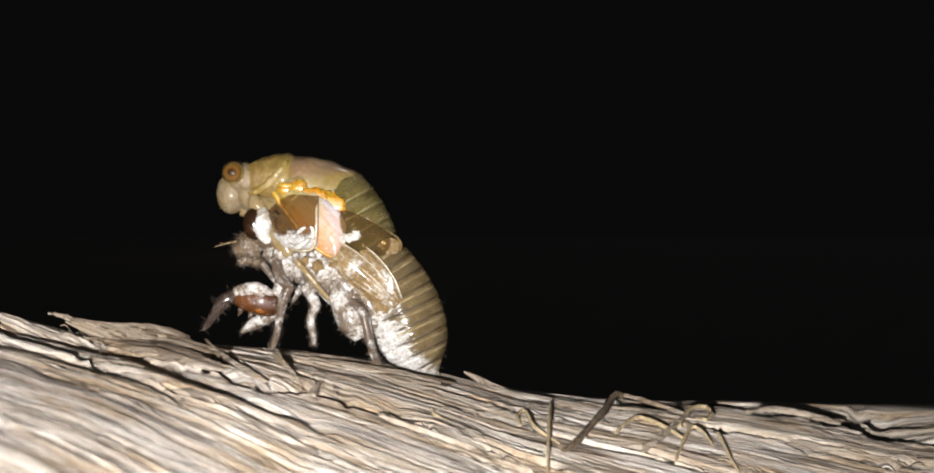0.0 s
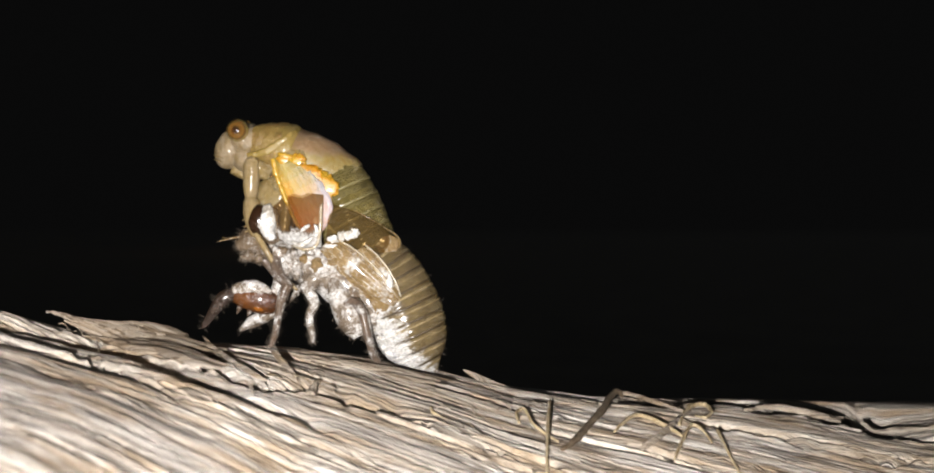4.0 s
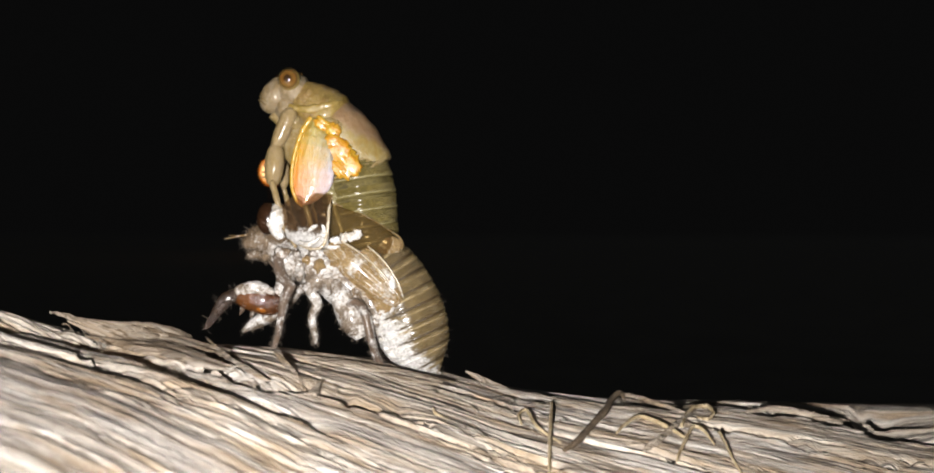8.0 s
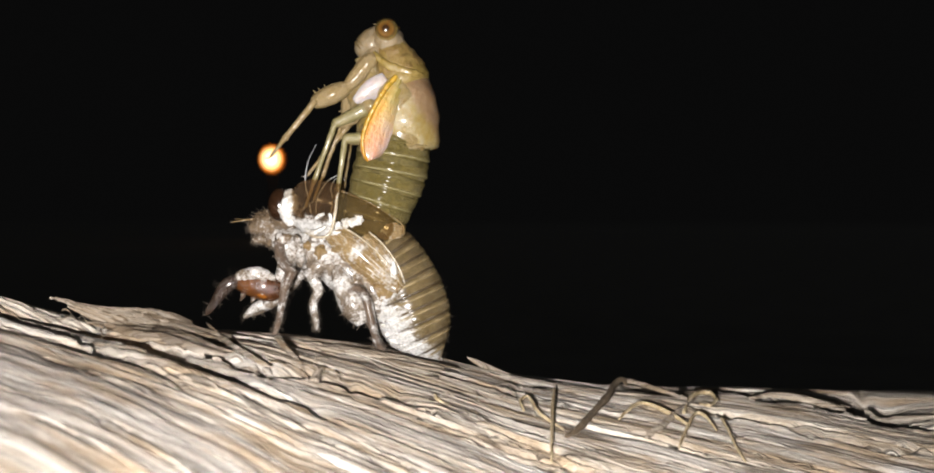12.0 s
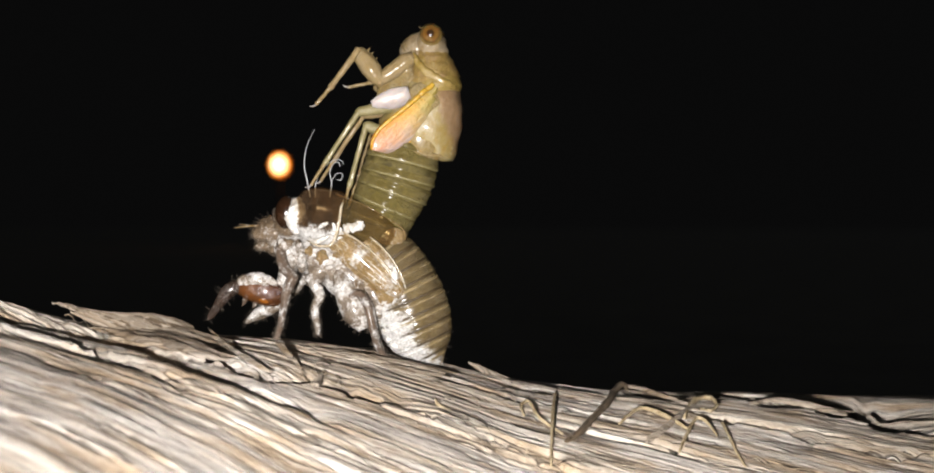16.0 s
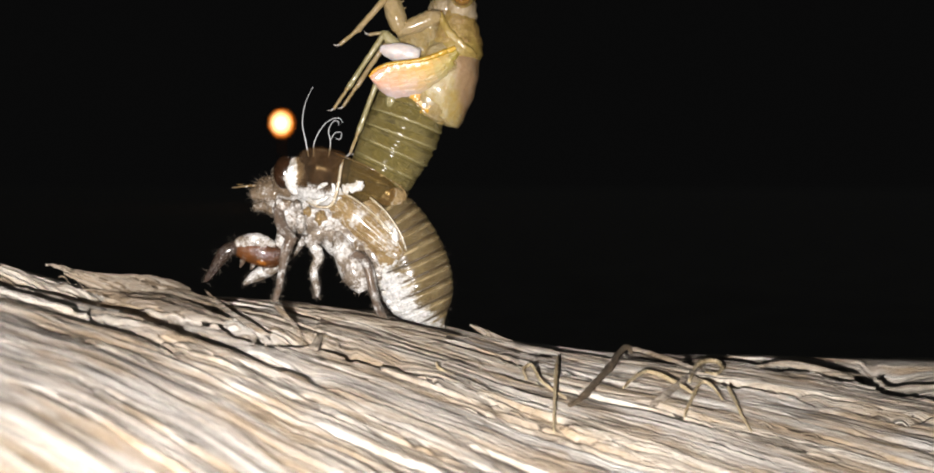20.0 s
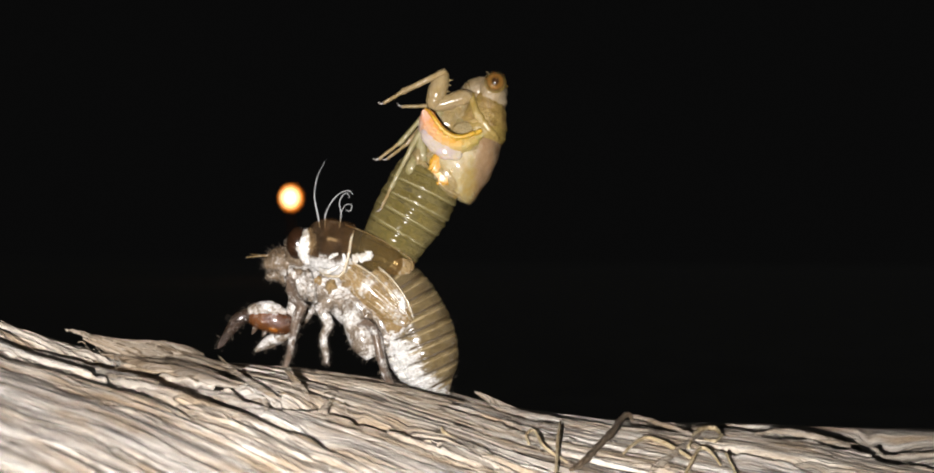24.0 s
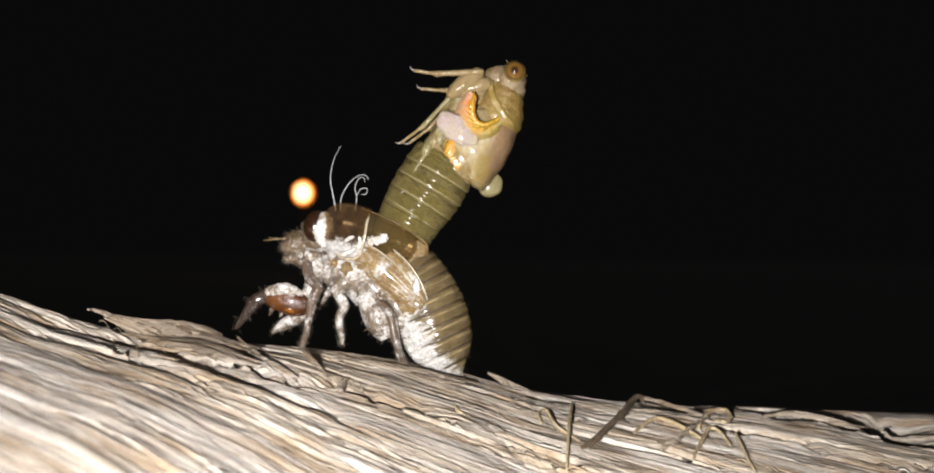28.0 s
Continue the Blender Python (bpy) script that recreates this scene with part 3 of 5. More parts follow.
def log_relief(s, w):
    wv = grain_across(s, w) + 0.9 * grain_noise(s / 60, w / 9, 3) + 0.35 * grain_noise(s / 18, w / 4, 9) + 0.12 * grain_noise(s / 4, w / 2, 10)
    h = 0.42 * grain_noise(s / 120, wv / 5.5, 1) + 0.26 * grain_noise(s / 80, wv / 2.1, 2)
    h += 0.22 * grain_noise(s / 45, wv / 0.9, 4) + 0.20 * grain_noise(s / 16, wv / 0.42, 5) + 0.12 * grain_noise(s / 3.5, wv / 0.5, 6)
    h += thin_split(grain_noise(s / 60, wv / 2.4, 12), 0.30) + thin_split(grain_noise(s / 30, wv / 1.2, 13), 0.17) + thin_split(grain_noise(s / 14, wv / 0.7, 14), 0.14)
    h += thin_split(grain_noise(s / 1.8, wv / 3.0, 15), 0.16) * np.clip(3 * grain_noise(s / 14, wv / 6, 16), 0, 1)
    h *= np.clip((wv + 52) / 14, 0.5, 1)      # relief flattened low on the flank, to look soft like near blur
    for i, (ps, pw, wide, deep, lip) in enumerate(GASHES):
        near = np.clip((s - ps[0]) / 9, 0, 1) * np.clip((ps[-1] - s) / 9, 0, 1)
        line = np.interp(s, ps, pw) + jag(s, 5.0, 0.8, 100 + i) + jag(s, 1.7, 0.85, 200 + i) + jag(s, 0.7, 0.3, 500 + i)
        dw = w - line
        width = wide * (0.45 + 0.9 * (grain_noise(s / 5, s * 0 + i, 33) + 0.5))
        depth = deep * (0.35 + 1.0 * (grain_noise(s / 8, s * 0 + i, 36) + 0.5))
        groove = np.where(dw > 0, np.exp(-(dw / width) ** 2), np.exp(-(dw / 0.22) ** 2))
        h = h - near * depth * groove + 0.2 * near * lip * np.where(dw < 0.0, np.exp(dw / 3.0), 0.0)
    rnd = random.Random(11)
    for i in range(110):
        s0, w0 = rnd.uniform(-75, 75), rnd.uniform(-52, 18)
        length, wide, deep = rnd.uniform(6, 34), rnd.uniform(0.09, 0.18), rnd.uniform(0.2, 0.9)
        if i % 5 == 0:
            length, wide, deep = length * 1.8, wide * 1.6, deep * 1.4
        line = w0 + 1.0 * grain_noise(s / 20, s * 0 + i, 21) + jag(s, 4.5, 0.35, 300 + i) + jag(s, 1.5, 0.25, 400 + i)
        fade = np.clip(1 - ((s - s0) / length) ** 2, 0, 1)
        gap = (wv - line) / (wide * (0.5 + fade))
        h = h - deep * fade * np.exp(-gap * gap)
        h = h + 0.13 * fade * rnd.uniform(-1, 1) * np.exp(-((wv - line) / 2.2) ** 2) * np.sign(wv - line)
    return h


def log_plan(s, w):
    return s * math.cos(YAW) + w * math.sin(YAW), DEPTH - s * math.sin(YAW) + w * math.cos(YAW)


def log_lookup():
    """Depth of the log along each line of sight of the plan, on a grid."""
    a, b = np.meshgrid(np.arange(-80, 1700, 4.0), np.arange(440, 900, 2.0))
    dx, dz = (a - 784) * UNIT * 1000 / DEPTH, (397 - b) * UNIT * 1000 / DEPTH
    depth = crest_line(dx * DEPTH) * 1.0
    open_ = np.ones(a.shape, bool)
    for y in np.arange(60.0, 165.0, 0.5):
        hit = open_ & (dz * y <= log_base(dx * y, np.full(a.shape, y)))
        depth[hit] = y
        open_ &= ~hit
    return depth


LOOK = log_lookup()


def on_log(a, b, lift=0.0):
    """The place on the log under a plan point, in mm against the lens, raised by lift mm."""
    i, j = min(max((b - 440) / 2, 0), LOOK.shape[0] - 2), min(max((a + 80) / 4, 0), LOOK.shape[1] - 2)
    i0, j0 = int(i), int(j)
    fi, fj = i - i0, j - j0
    y = float((LOOK[i0, j0] * (1 - fj) + LOOK[i0, j0 + 1] * fj) * (1 - fi) + (LOOK[i0 + 1, j0] * (1 - fj) + LOOK[i0 + 1, j0 + 1] * fj) * fi)
    return Vector(((a - 784) * UNIT * 1000 / DEPTH * y, y, (397 - b) * UNIT * 1000 / DEPTH * y + lift))


GASHES = []


def gash(points, wide, deep, lip):
    """A long open crack along plan points, its near lip lifted."""
    ps, pw = [], []
    for a, b in points:
        p = on_log(a, b)
        x, y = p.x, p.y - DEPTH
        ps.append(x * math.cos(YAW) - y * math.sin(YAW))
        pw.append(x * math.sin(YAW) + y * math.cos(YAW))
    GASHES.append((np.array(ps), np.array(pw), wide, deep, lip))


gash([(-60, 520), (0, 540), (87, 553), (144, 577), (202, 596), (269, 620), (337, 644), (399, 666), (452, 690), (500, 707), (560, 728)], 2.2, 3.6, 0.4)
gash([(269, 590), (365, 620), (433, 641), (510, 659), (600, 680), (686, 698), (729, 707)], 1.9, 2.8, 0.4)
gash([(96, 534), (150, 552), (220, 573), (300, 594), (370, 616)], 3.6, 4.5, 0.5)
gash([(-40, 535), (120, 594), (192, 629), (250, 645), (330, 690)], 1.4, 2.4, 0.3)
gash([(747, 720), (777, 727), (812, 752), (846, 784)], 0.5, 1.5, 0.2)
gash([(777, 727), (838, 731), (881, 744), (940, 758), (1010, 776)], 0.6, 1.8, 0.25)
gash([(500, 726), (543, 743), (587, 761), (643, 776), (690, 796)], 0.5, 1.6, 0.2)
gash([(1030, 672), (1083, 682), (1133, 692), (1160, 700)], 4.2, 4.4, 0.8)
gash([(1190, 676), (1242, 686), (1272, 696), (1310, 699), (1348, 697), (1385, 711), (1442, 724), (1491, 737), (1590, 744)], 5.6, 6.0, 0.8)
gash([(1330, 682), (1404, 692), (1480, 700), (1600, 711)], 5.6, 6.0, 0.7)
gash([(1090, 664), (1150, 669), (1210, 676)], 4.0, 4.0, 0.5)
gash([(1150, 712), (1250, 725), (1310, 740), (1385, 755), (1461, 772), (1580, 779)], 1.5, 2.6, 0.5)
gash([(1060, 740), (1129, 766), (1219, 793)], 0.6, 1.6, 0.2)



def build_log():
    s = np.concatenate([np.linspace(-260, -78, 22), np.linspace(-76, 78, 400), np.linspace(80, 260, 22)])
    w = np.concatenate([np.linspace(-170, -66, 34), np.linspace(-64.5, 24, 560), np.linspace(25.5, 120, 34)])
    S, W = np.meshgrid(s, w)
    X, Y = log_plan(S, W)
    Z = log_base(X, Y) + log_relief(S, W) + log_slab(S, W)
    Z = np.maximum(Z, -1000 * LIFT - 2)
    verts = np.stack([X, Y, Z], -1).reshape(-1, 3) * MM
    verts[:, 2] += LIFT
    nw, ns = S.shape
    idx = np.arange(nw * ns).reshape(nw, ns)
    quads = np.stack([idx[:-1, :-1], idx[:-1, 1:], idx[1:, 1:], idx[1:, :-1]], -1).reshape(-1, 4)
    me = bpy.data.meshes.new("log")
    me.from_pydata(verts.tolist(), [], quads.tolist())
    uv = me.uv_layers.new(name="UVMap")
    flat = np.stack([S, grain_across(S, W)], -1).reshape(-1, 2)[quads.reshape(-1)]
    uv.data.foreach_set("uv", flat.astype(np.float32).reshape(-1))
    me.shade_smooth()
    me.materials.append(WOOD)
    ob = new("log", me)
    return tagged(ob, "grey sun-bleached weathered log with split, cracked grain", "log")


log = build_log()


def grain_uv(ob, turn=0.0, k=1.0):
    """UV in mm along the thing's length and round it."""
    me = ob.data
    uv = me.uv_layers.new(name="UVMap")
    co = np.empty(len(me.vertices) * 3, np.float32)
    me.vertices.foreach_get("co", co)
    co = co.reshape(-1, 3) * 1000
    ca, sa = math.cos(turn), math.sin(turn)
    u = co[:, 0] * ca + co[:, 2] * sa
    v = -co[:, 0] * sa + co[:, 2] * ca + 0.7 * co[:, 1]
    li = np.empty(len(me.loops), np.int32)
    me.loops.foreach_get("vertex_index", li)
    uv.data.foreach_set("uv", np.stack([u * k, v * k], -1)[li].astype(np.float32).reshape(-1))


def debris(name, label, category, material, rows, flat=1.0, rough=0.6, group="", parent=None):
    """A dry stem or sliver lying on the log. Rows: plan a, b, lift in mm, radius in plan units."""
    if not parent:
        rows = [(a, b, 0.3 * h, r) for a, b, h, r in rows]
    pts = [on_log(a, b + 12.5 * h, h) + Vector((0, -0.15 * h, 0)) for a, b, h, r in rows]
    c = pts[0]
    raw = [(*((p - c) / (UNIT * 1000)), 0.62 * r[3], 0.62 * r[3] * flat) for p, r in zip(pts, rows)]
    bm = tube(raw, 9, 6, rough, 0.25)
    ob = part(name, bm, material)
    d = pts[-1] - pts[0]
    grain_uv(ob, math.atan2(d.z, d.x))
    ob.location = Vector((c.x * MM, c.y * MM, LIFT + c.z * MM))
    if parent:
        ob.parent = parent
    else:
        tagged(ob, label, category, group)
    return ob


# ground and far lamp
def build_ground():
    m, nt, b = nodes_of("dry_soil")
    tc = nt.nodes.new("ShaderNodeTexCoord").outputs["Object"]
    link(nt, ramp(nt, noise_node(nt, tc, 9, 8, 0.7), [(0.3, (0.074, 0.066, 0.058)), (0.7, (0.122, 0.112, 0.10))]), b.inputs["Base Color"])
    b.inputs["Roughness"].default_value = 0.95
    bump(nt, b, noise_node(nt, tc, 60, 6, 0.7), 0.6, 0.01)
    bm = bmesh.new()
    bmesh.ops.create_grid(bm, x_segments=40, y_segments=40, size=400)
    g = part("ground", bm, m, smooth=False)
    tagged(g, "dark bare soil lost in the night", "ground", kind="structure")


build_ground()


def far_lamp(x, y, z, r):
    lamp = thing("outdoor_lamp", "round glowing orange lamp far off in the dark", "lamp", pose(x, y, 0))
    bm = bmesh.new()
    bmesh.ops.create_uvsphere(bm, u_segments=32, v_segments=20, radius=r)
    part("globe", bm, glow("lamp_glow", (1.0, 0.88, 0.46), (1.0, 0.27, 0.012), 5.0, r), lamp, "glowing yellow-orange globe", pose(0, 0, z) @ Matrix.Diagonal((1, 1, 1.16, 1)))
    bm = bmesh.new()
    bmesh.ops.create_cone(bm, cap_ends=True, segments=12, radius1=0.012, radius2=0.008, depth=z - r)
    pm, nt, b = nodes_of("black_iron")
    b.inputs["Base Color"].default_value = (0.09, 0.09, 0.09, 1)
    b.inputs["Roughness"].default_value = 0.8
    part("pole", bm, pm, lamp, "black iron pole", pose(0, 0, (z - r) / 2))
    return lamp


far_lamp(-1.584, 9.0, LIFT + 0.516, 0.08)

# ---- what lies on the log ----
rnd = random.Random(8)
for i in range(16):
    f = i / 15
    a0, a1 = 92 + 95 * f * rnd.uniform(0.3, 1.0) + rnd.uniform(0, 30), 335 + rnd.uniform(-70, 60)
    drop = 6 + 36 * f
    top = [(79, 523), (125, 529), (155, 541), (200, 543), (270, 549), (345, 571), (420, 586)]
    rows = []
    for k in range(6):
        a = a0 + (a1 - a0) * k / 5
        b = float(np.interp(a, [p[0] for p in top], [p[1] for p in top])) + drop * (0.45 + 0.55 * min(1, (a - 60) / 200)) + rnd.uniform(-2, 2)
        rows.append((a, b, 0.25 + 0.25 * (1 - f), (2.5, 8, 9, 9, 8, 2)[k] * rnd.uniform(0.8, 1.2)))
    debris("bark_strip", "", "", BARK if i % 3 else DRY_STEM, rows, 1.6, 1.8, parent=log)
debris("bark_strip", "", "", GREY_STEM, [(78, 524, 0.3, 1.2), (90, 526, 0.3, 4), (110, 531, 0.3, 6), (150, 545, 0.3, 7), (190, 552, 0.2, 3)], 1.2, 3.0, parent=log)
debris("bark_strip", "", "", BARK, [(188, 545, 0.3, 2), (215, 543, 0.3, 5), (255, 547, 0.3, 7), (290, 556, 0.3, 8), (316, 567, 0.2, 6)], 1.5, 2.5, parent=log)
for i in range(10):
    a0, ln, off = rnd.uniform(430, 640), rnd.uniform(70, 150), rnd.uniform(-2, 16)
    rows = [(a0 + ln * q, float(np.interp(a0 + ln * q, (420, 450, 600, 850), (580, 584, 604, 650))) + off + rnd.uniform(-1, 1), 0.3, r) for q, r in ((0, 1.5), (0.3, 5), (0.7, 5), (1, 1.5))]
    debris("bark_strip", "", "", BARK if i % 2 else GREY_STEM, rows, 1.6, 2.5, parent=log)
debris("bark_strip", "", "", GREY_STEM, [(340, 566, 0.6, 2), (380, 600, 0.5, 5), (425, 628, 0.3, 6), (450, 640, 0.1, 2)], 0.8, 2.0, parent=log)
debris("bark_strip", "", "", GREY_STEM, [(455, 590, 0.8, 3), (475, 610, 0.8, 7), (498, 632, 0.3, 3)], 0.7, 2.0, parent=log)
debris("bark_strip", "", "", BARK, [(540, 602, 0.4, 2), (600, 611, 0.5, 5), (680, 625, 0.4, 6), (760, 640, 0.2, 2)], 1.6, 2.0, parent=log)
debris("bark_strip", "", "", GREY_STEM, [(1036, 660, 0.5, 3), (1062, 664, 0.7, 6), (1100, 676, 0.6, 6), (1150, 692, 0.2, 3)], 1.4, 2.0, parent=log)
debris("bark_strip", "", "", GREY_STEM, [(1250, 690, 0.4, 3), (1295, 684, 0.7, 8), (1340, 690, 0.6, 9), (1388, 702, 0.3, 8), (1412, 708, 0.1, 3)], 1.6, 3.0, parent=log)

debris("wood_flake", "pale curled sliver of wood lifted off the log", "flake", GREY_STEM, [(778, 622, 2.2, 2), (798, 632, 1.3, 8), (828, 645, 0.5, 8), (862, 655, 0.0, 2)], 0.7, 1.0)
debris("stick", "short brown broken stick lying on the log", "stick", STICK, [(1046, 668, 1.2, 4), (1037, 658, 1.8, 7), (1024, 670, 2.2, 9), (1008, 694, 1.8, 9.5), (990, 712, 1.5, 8), (970, 735, 0.9, 8.5), (943, 756, 0.4, 4)], 1.0, 3.0)
debris("dry_stem", "thin dry grass stem standing against the log", "stem", STRAW, [(924, 672, 1.6, 3), (921, 700, 2.0, 5), (919, 750, 1.8, 4), (918, 800, 1.2, 3)], 0.8, 0.8, "dry stems")
debris("dry_stem", "looped dry plant stem curled on the log", "stem", STRAW, [(872, 712, 0.6, 3), (867, 695, 1.4, 4), (880, 688, 1.6, 4), (895, 712, 1.2, 4), (915, 728, 0.7, 4), (938, 742, 0.2, 2)], 0.8, 0.8, "dry stems")
debris("dry_stem", "angled dry plant stem on the log", "stem", STRAW, [(1030, 727, 0.3, 3), (1050, 708, 1.4, 5), (1072, 698, 1.7, 5), (1110, 712, 1.4, 6), (1148, 734, 0.8, 4)], 0.8, 1.2, "dry stems")
debris("dry_stem", "broad grey piece of split stem on the log", "stem", GREY_STEM, [(1076, 754, 0.3, 5), (1092, 745, 0.8, 10), (1115, 726, 1.4, 9), (1150, 696, 1.5, 7), (1165, 686, 1.0, 4)], 0.6, 1.5, "dry stems")
debris("dry_stem", "forked dry stem propped on the log", "stem", STRAW, [(1132, 772, 0.2, 3), (1145, 742, 1.2, 5), (1160, 716, 2.0, 5), (1178, 722, 1.6, 4), (1196, 744, 0.6, 2)], 0.8, 1.0, "dry stems")
debris("dry_stem", "thin leaning dry stem on the log", "stem", STRAW, [(1204, 722, 1.6, 5), (1216, 745, 1.3, 4), (1228, 770, 0.8, 3.5), (1244, 796, 0.2, 3)], 0.8, 0.8, "dry stems")
debris("dry_stem", "small crooked dry stem on the log", "stem", STRAW, [(723, 684, 0.9, 3), (728, 694, 0.7, 4), (745, 702, 0.4, 3), (762, 708, 0.0, 2)], 0.8, 0.8, "dry stems")
debris("root_curl", "curled tuft of torn tan bark fibre", "bark", STRAW, [(1140, 714, 0.6, 4), (1148, 695, 1.8, 5), (1163, 682, 2.4, 5.5), (1184, 681, 2.4, 6), (1195, 692, 2.0, 5), (1184, 702, 1.4, 4), (1168, 698, 1.0, 2)], 1.0, 2.5)
debris("wood_knot", "small grey knot standing proud of the wood", "knot", GREY_STEM, [(520, 664, -0.3, 11), (526, 652, 0.6, 9), (533, 642, 1.1, 5), (540, 640, 0.9, 2)], 0.9, 4.0)


def fibres():
    """Torn fibres of the grain, thin as hair."""
    rnd = random.Random(5)
    bm = bmesh.new()
    spans = [(1180, 1350, 685, 740, 70), (380, 560, 600, 650, 12), (700, 1000, 650, 720, 26), (90, 330, 540, 575, 16), (1350, 1560, 690, 740, 14)]
    for a0, a1, b0, b1, count in spans:
        for _ in range(count):
            a, b = rnd.uniform(a0, a1), rnd.uniform(b0, b1)
            if (b - 397) * 1.0 < 285 * (a / 1568) + 125:
                continue
            ang, ln = rnd.gauss(0.35, 0.6), rnd.uniform(8, 34)
            h = rnd.uniform(0.1, 0.4)
            rows = []
            for k in range(4):
                f = k / 3
                p = on_log(a + math.cos(ang) * ln * f, b + math.sin(ang) * ln * f) + Vector((0, 0, 0.25 + h * math.sin(math.pi * f)))
                rows.append((*(p / (UNIT * 1000)), 0.9, 0.9))
            tube(rows, 4, 3, bm=bm)
    ob = part("fibre", bm, GREY_STEM, log)
    grain_uv(ob)
    ob.location.z = LIFT
    tagged(ob, "pale torn wood fibres", kind="stuff")


fibres()

# ---- the shell of the nymph ----
MOVERS = []     # (object, pose at t)


def table(t, rows, col=1):
    return float(np.interp(t, [r[0] for r in rows], [r[col] for r in rows]))


shell = thing("nymph_shell", "brown nymph shell dusted white, split open, clinging to the log", "insect shell", BASE)


def build_shell_abdomen():
    line = curve_through([(606, 418, 0, 40), (640, 456, 0, 58), (668, 505, 0, 64), (690, 555, 0, 61), (708, 596, 0, 44), (724, 626, 0, 12)], 8)
    cum = [0.0]
    for p, q in zip(line, line[1:]):
        cum.append(cum[-1] + math.hypot(q[0] - p[0], q[1] - p[1]))

    def at(d):
        return [float(np.interp(d, cum, [p[i] for p in line])) for i in range(4)]

    n = 10
    step = cum[-1] / n
    for i in range(n):
        rows = []
        for f, g in ((0.0, 0.955), (0.1, 1.0), (0.35, 1.012), (0.7, 1.02), (0.97, 1.035), (1.1, 0.99), (1.16, 0.90)):
            a, b, _, r = at(min(cum[-1], (i + f) * step))
            rows.append((*spot(a, b), r * g, r * 0.9 * g))
        m = SHELL_ABDOMEN
        seg = part("abdomen_segment", tube(rows, 40, 2, 1.6, 0.12), m, shell, "olive-tan ring" if i < 5 else "tan ring caked with white powder")
        rim = [(*spot(*at(min(cum[-1], (i + f) * step))[:2]), at(min(cum[-1], (i + f) * step))[3] * g, at(min(cum[-1], (i + f) * step))[3] * 0.9 * g) for f, g in ((-0.02, 1.0), (0.06, 1.026), (0.17, 1.030), (0.23, 1.0))]
        if i > 0:
            part("dark_band", tube(rim, 40, 1, 1.0, 0.12), SHELL_RING, seg, "dark brown band")
            fine = [(*spot(*at(min(cum[-1], (i + f) * step))[:2]), at(min(cum[-1], (i + f) * step))[3] * g, at(min(cum[-1], (i + f) * step))[3] * 0.9 * g) for f, g in ((0.36, 1.006), (0.40, 1.030), (0.50, 1.034), (0.56, 1.012))]
            part("pale_band", tube(fine, 40, 1, 1.2, 0.12), SHELL_BAND, seg, "pale tan line")
        bristles(seg, 26, 10, 40 + i, (0.1, 0, 0.3))
    # warts of caked powder along the belly edge
    rnd = random.Random(4)
    for i in range(9):
        d = (2.6 + i * 0.62) * step
        a, b, _, r = at(d)
        a2, b2, _, _ = at(d + 2)
        t = Vector((a2 - a, 0, -(b2 - b))).normalized()
        out = Vector((-t.z, 0, t.x)) * -1
        if out.x > 0:
            out = -out
        c = Vector(spot(a, b)) + out * r * 0.80 + Vector((0, -r * 0.52, 0))
        part("powder_lump", ball(c, (rnd.uniform(5, 9), 6, rnd.uniform(4, 7)), 10, 0.5, 0.2), SHELL_TAIL, shell, "lump of white powder")
    part("tail_tip", limb(spots((716, 606), (728, 622), (737, 627)), (16, 9, 2), 14), SHELL_LEG, shell, "dark pointed tail tip")


build_shell_abdomen()

# belly and flank under the open back
belly = part("underside", tube([(*spot(446, 416, 0), 16, 24), (*spot(490, 432, 0), 30, 44), (*spot(545, 452, 0), 42, 50), (*spot(600, 485, 0), 48, 52), (*spot(645, 530, 0), 40, 48), (*spot(668, 565, 0), 20, 30)], 28, 6, 6, 0.07), SHELL_WHITE, shell, "fuzzy powdered underside")
bristles(belly, 260, 11, 1, (-0.2, 0, -0.3))
flank = part("flank", sheet([(548, 452, 40), (590, 486, 42), (640, 540, 42)], [(556, 405, 40), (620, 430, 44), (668, 490, 44)], 16, 3), SHELL_PAD, shell, "tan flank dusted with powder")
bristles(flank, 60, 8, 2)

# the open mesothorax: a clear wall each side
for side in (-1, 1):
    part("back_wall", sheet([(546, 414, 46), (600, 430, 48), (652, 432, 26), (676, 416, 0)], [(553, 342, 44), (600, 358, 46), (640, 380, 36), (674, 408, 0)], 20, 0.6, 22, 14, side), SHELL_CLEAR, shell, "clear olive-brown shell wall of the split back")
    part("split_edge", tube([(*spot(556, 340, side * 46), 1.5, 1.5), (*spot(600, 357, side * 54), 0.8, 0.8), (*spot(640, 379, side * 50), 0.8, 0.8), (*spot(670, 401, side * 34), 1.5, 1.5), (*spot(668, 424, side * 16), 3, 3)], 8, 6, 1.0), SHELL_PAD, shell, "tan torn edge of the split")
part("back_fold", sheet([(618, 428, 30), (640, 436, 34), (664, 432, 26)], [(640, 400, 40), (655, 396, 36), (672, 402, 22)], 10, 2), SHELL_PAD, shell, "folded tan skin")
for a, b, rx, rz in ((560, 402, 9, 7), (573, 398, 6, 9), (585, 396, 11, 7), (596, 392, 6, 9), (556, 414, 12, 4)):
    part("powder_spot", ball(spot(a, b, -66), (rx, 3.5, rz), 10, 0.6, 0.25), SHELL_TAIL, shell, "white powder spot")

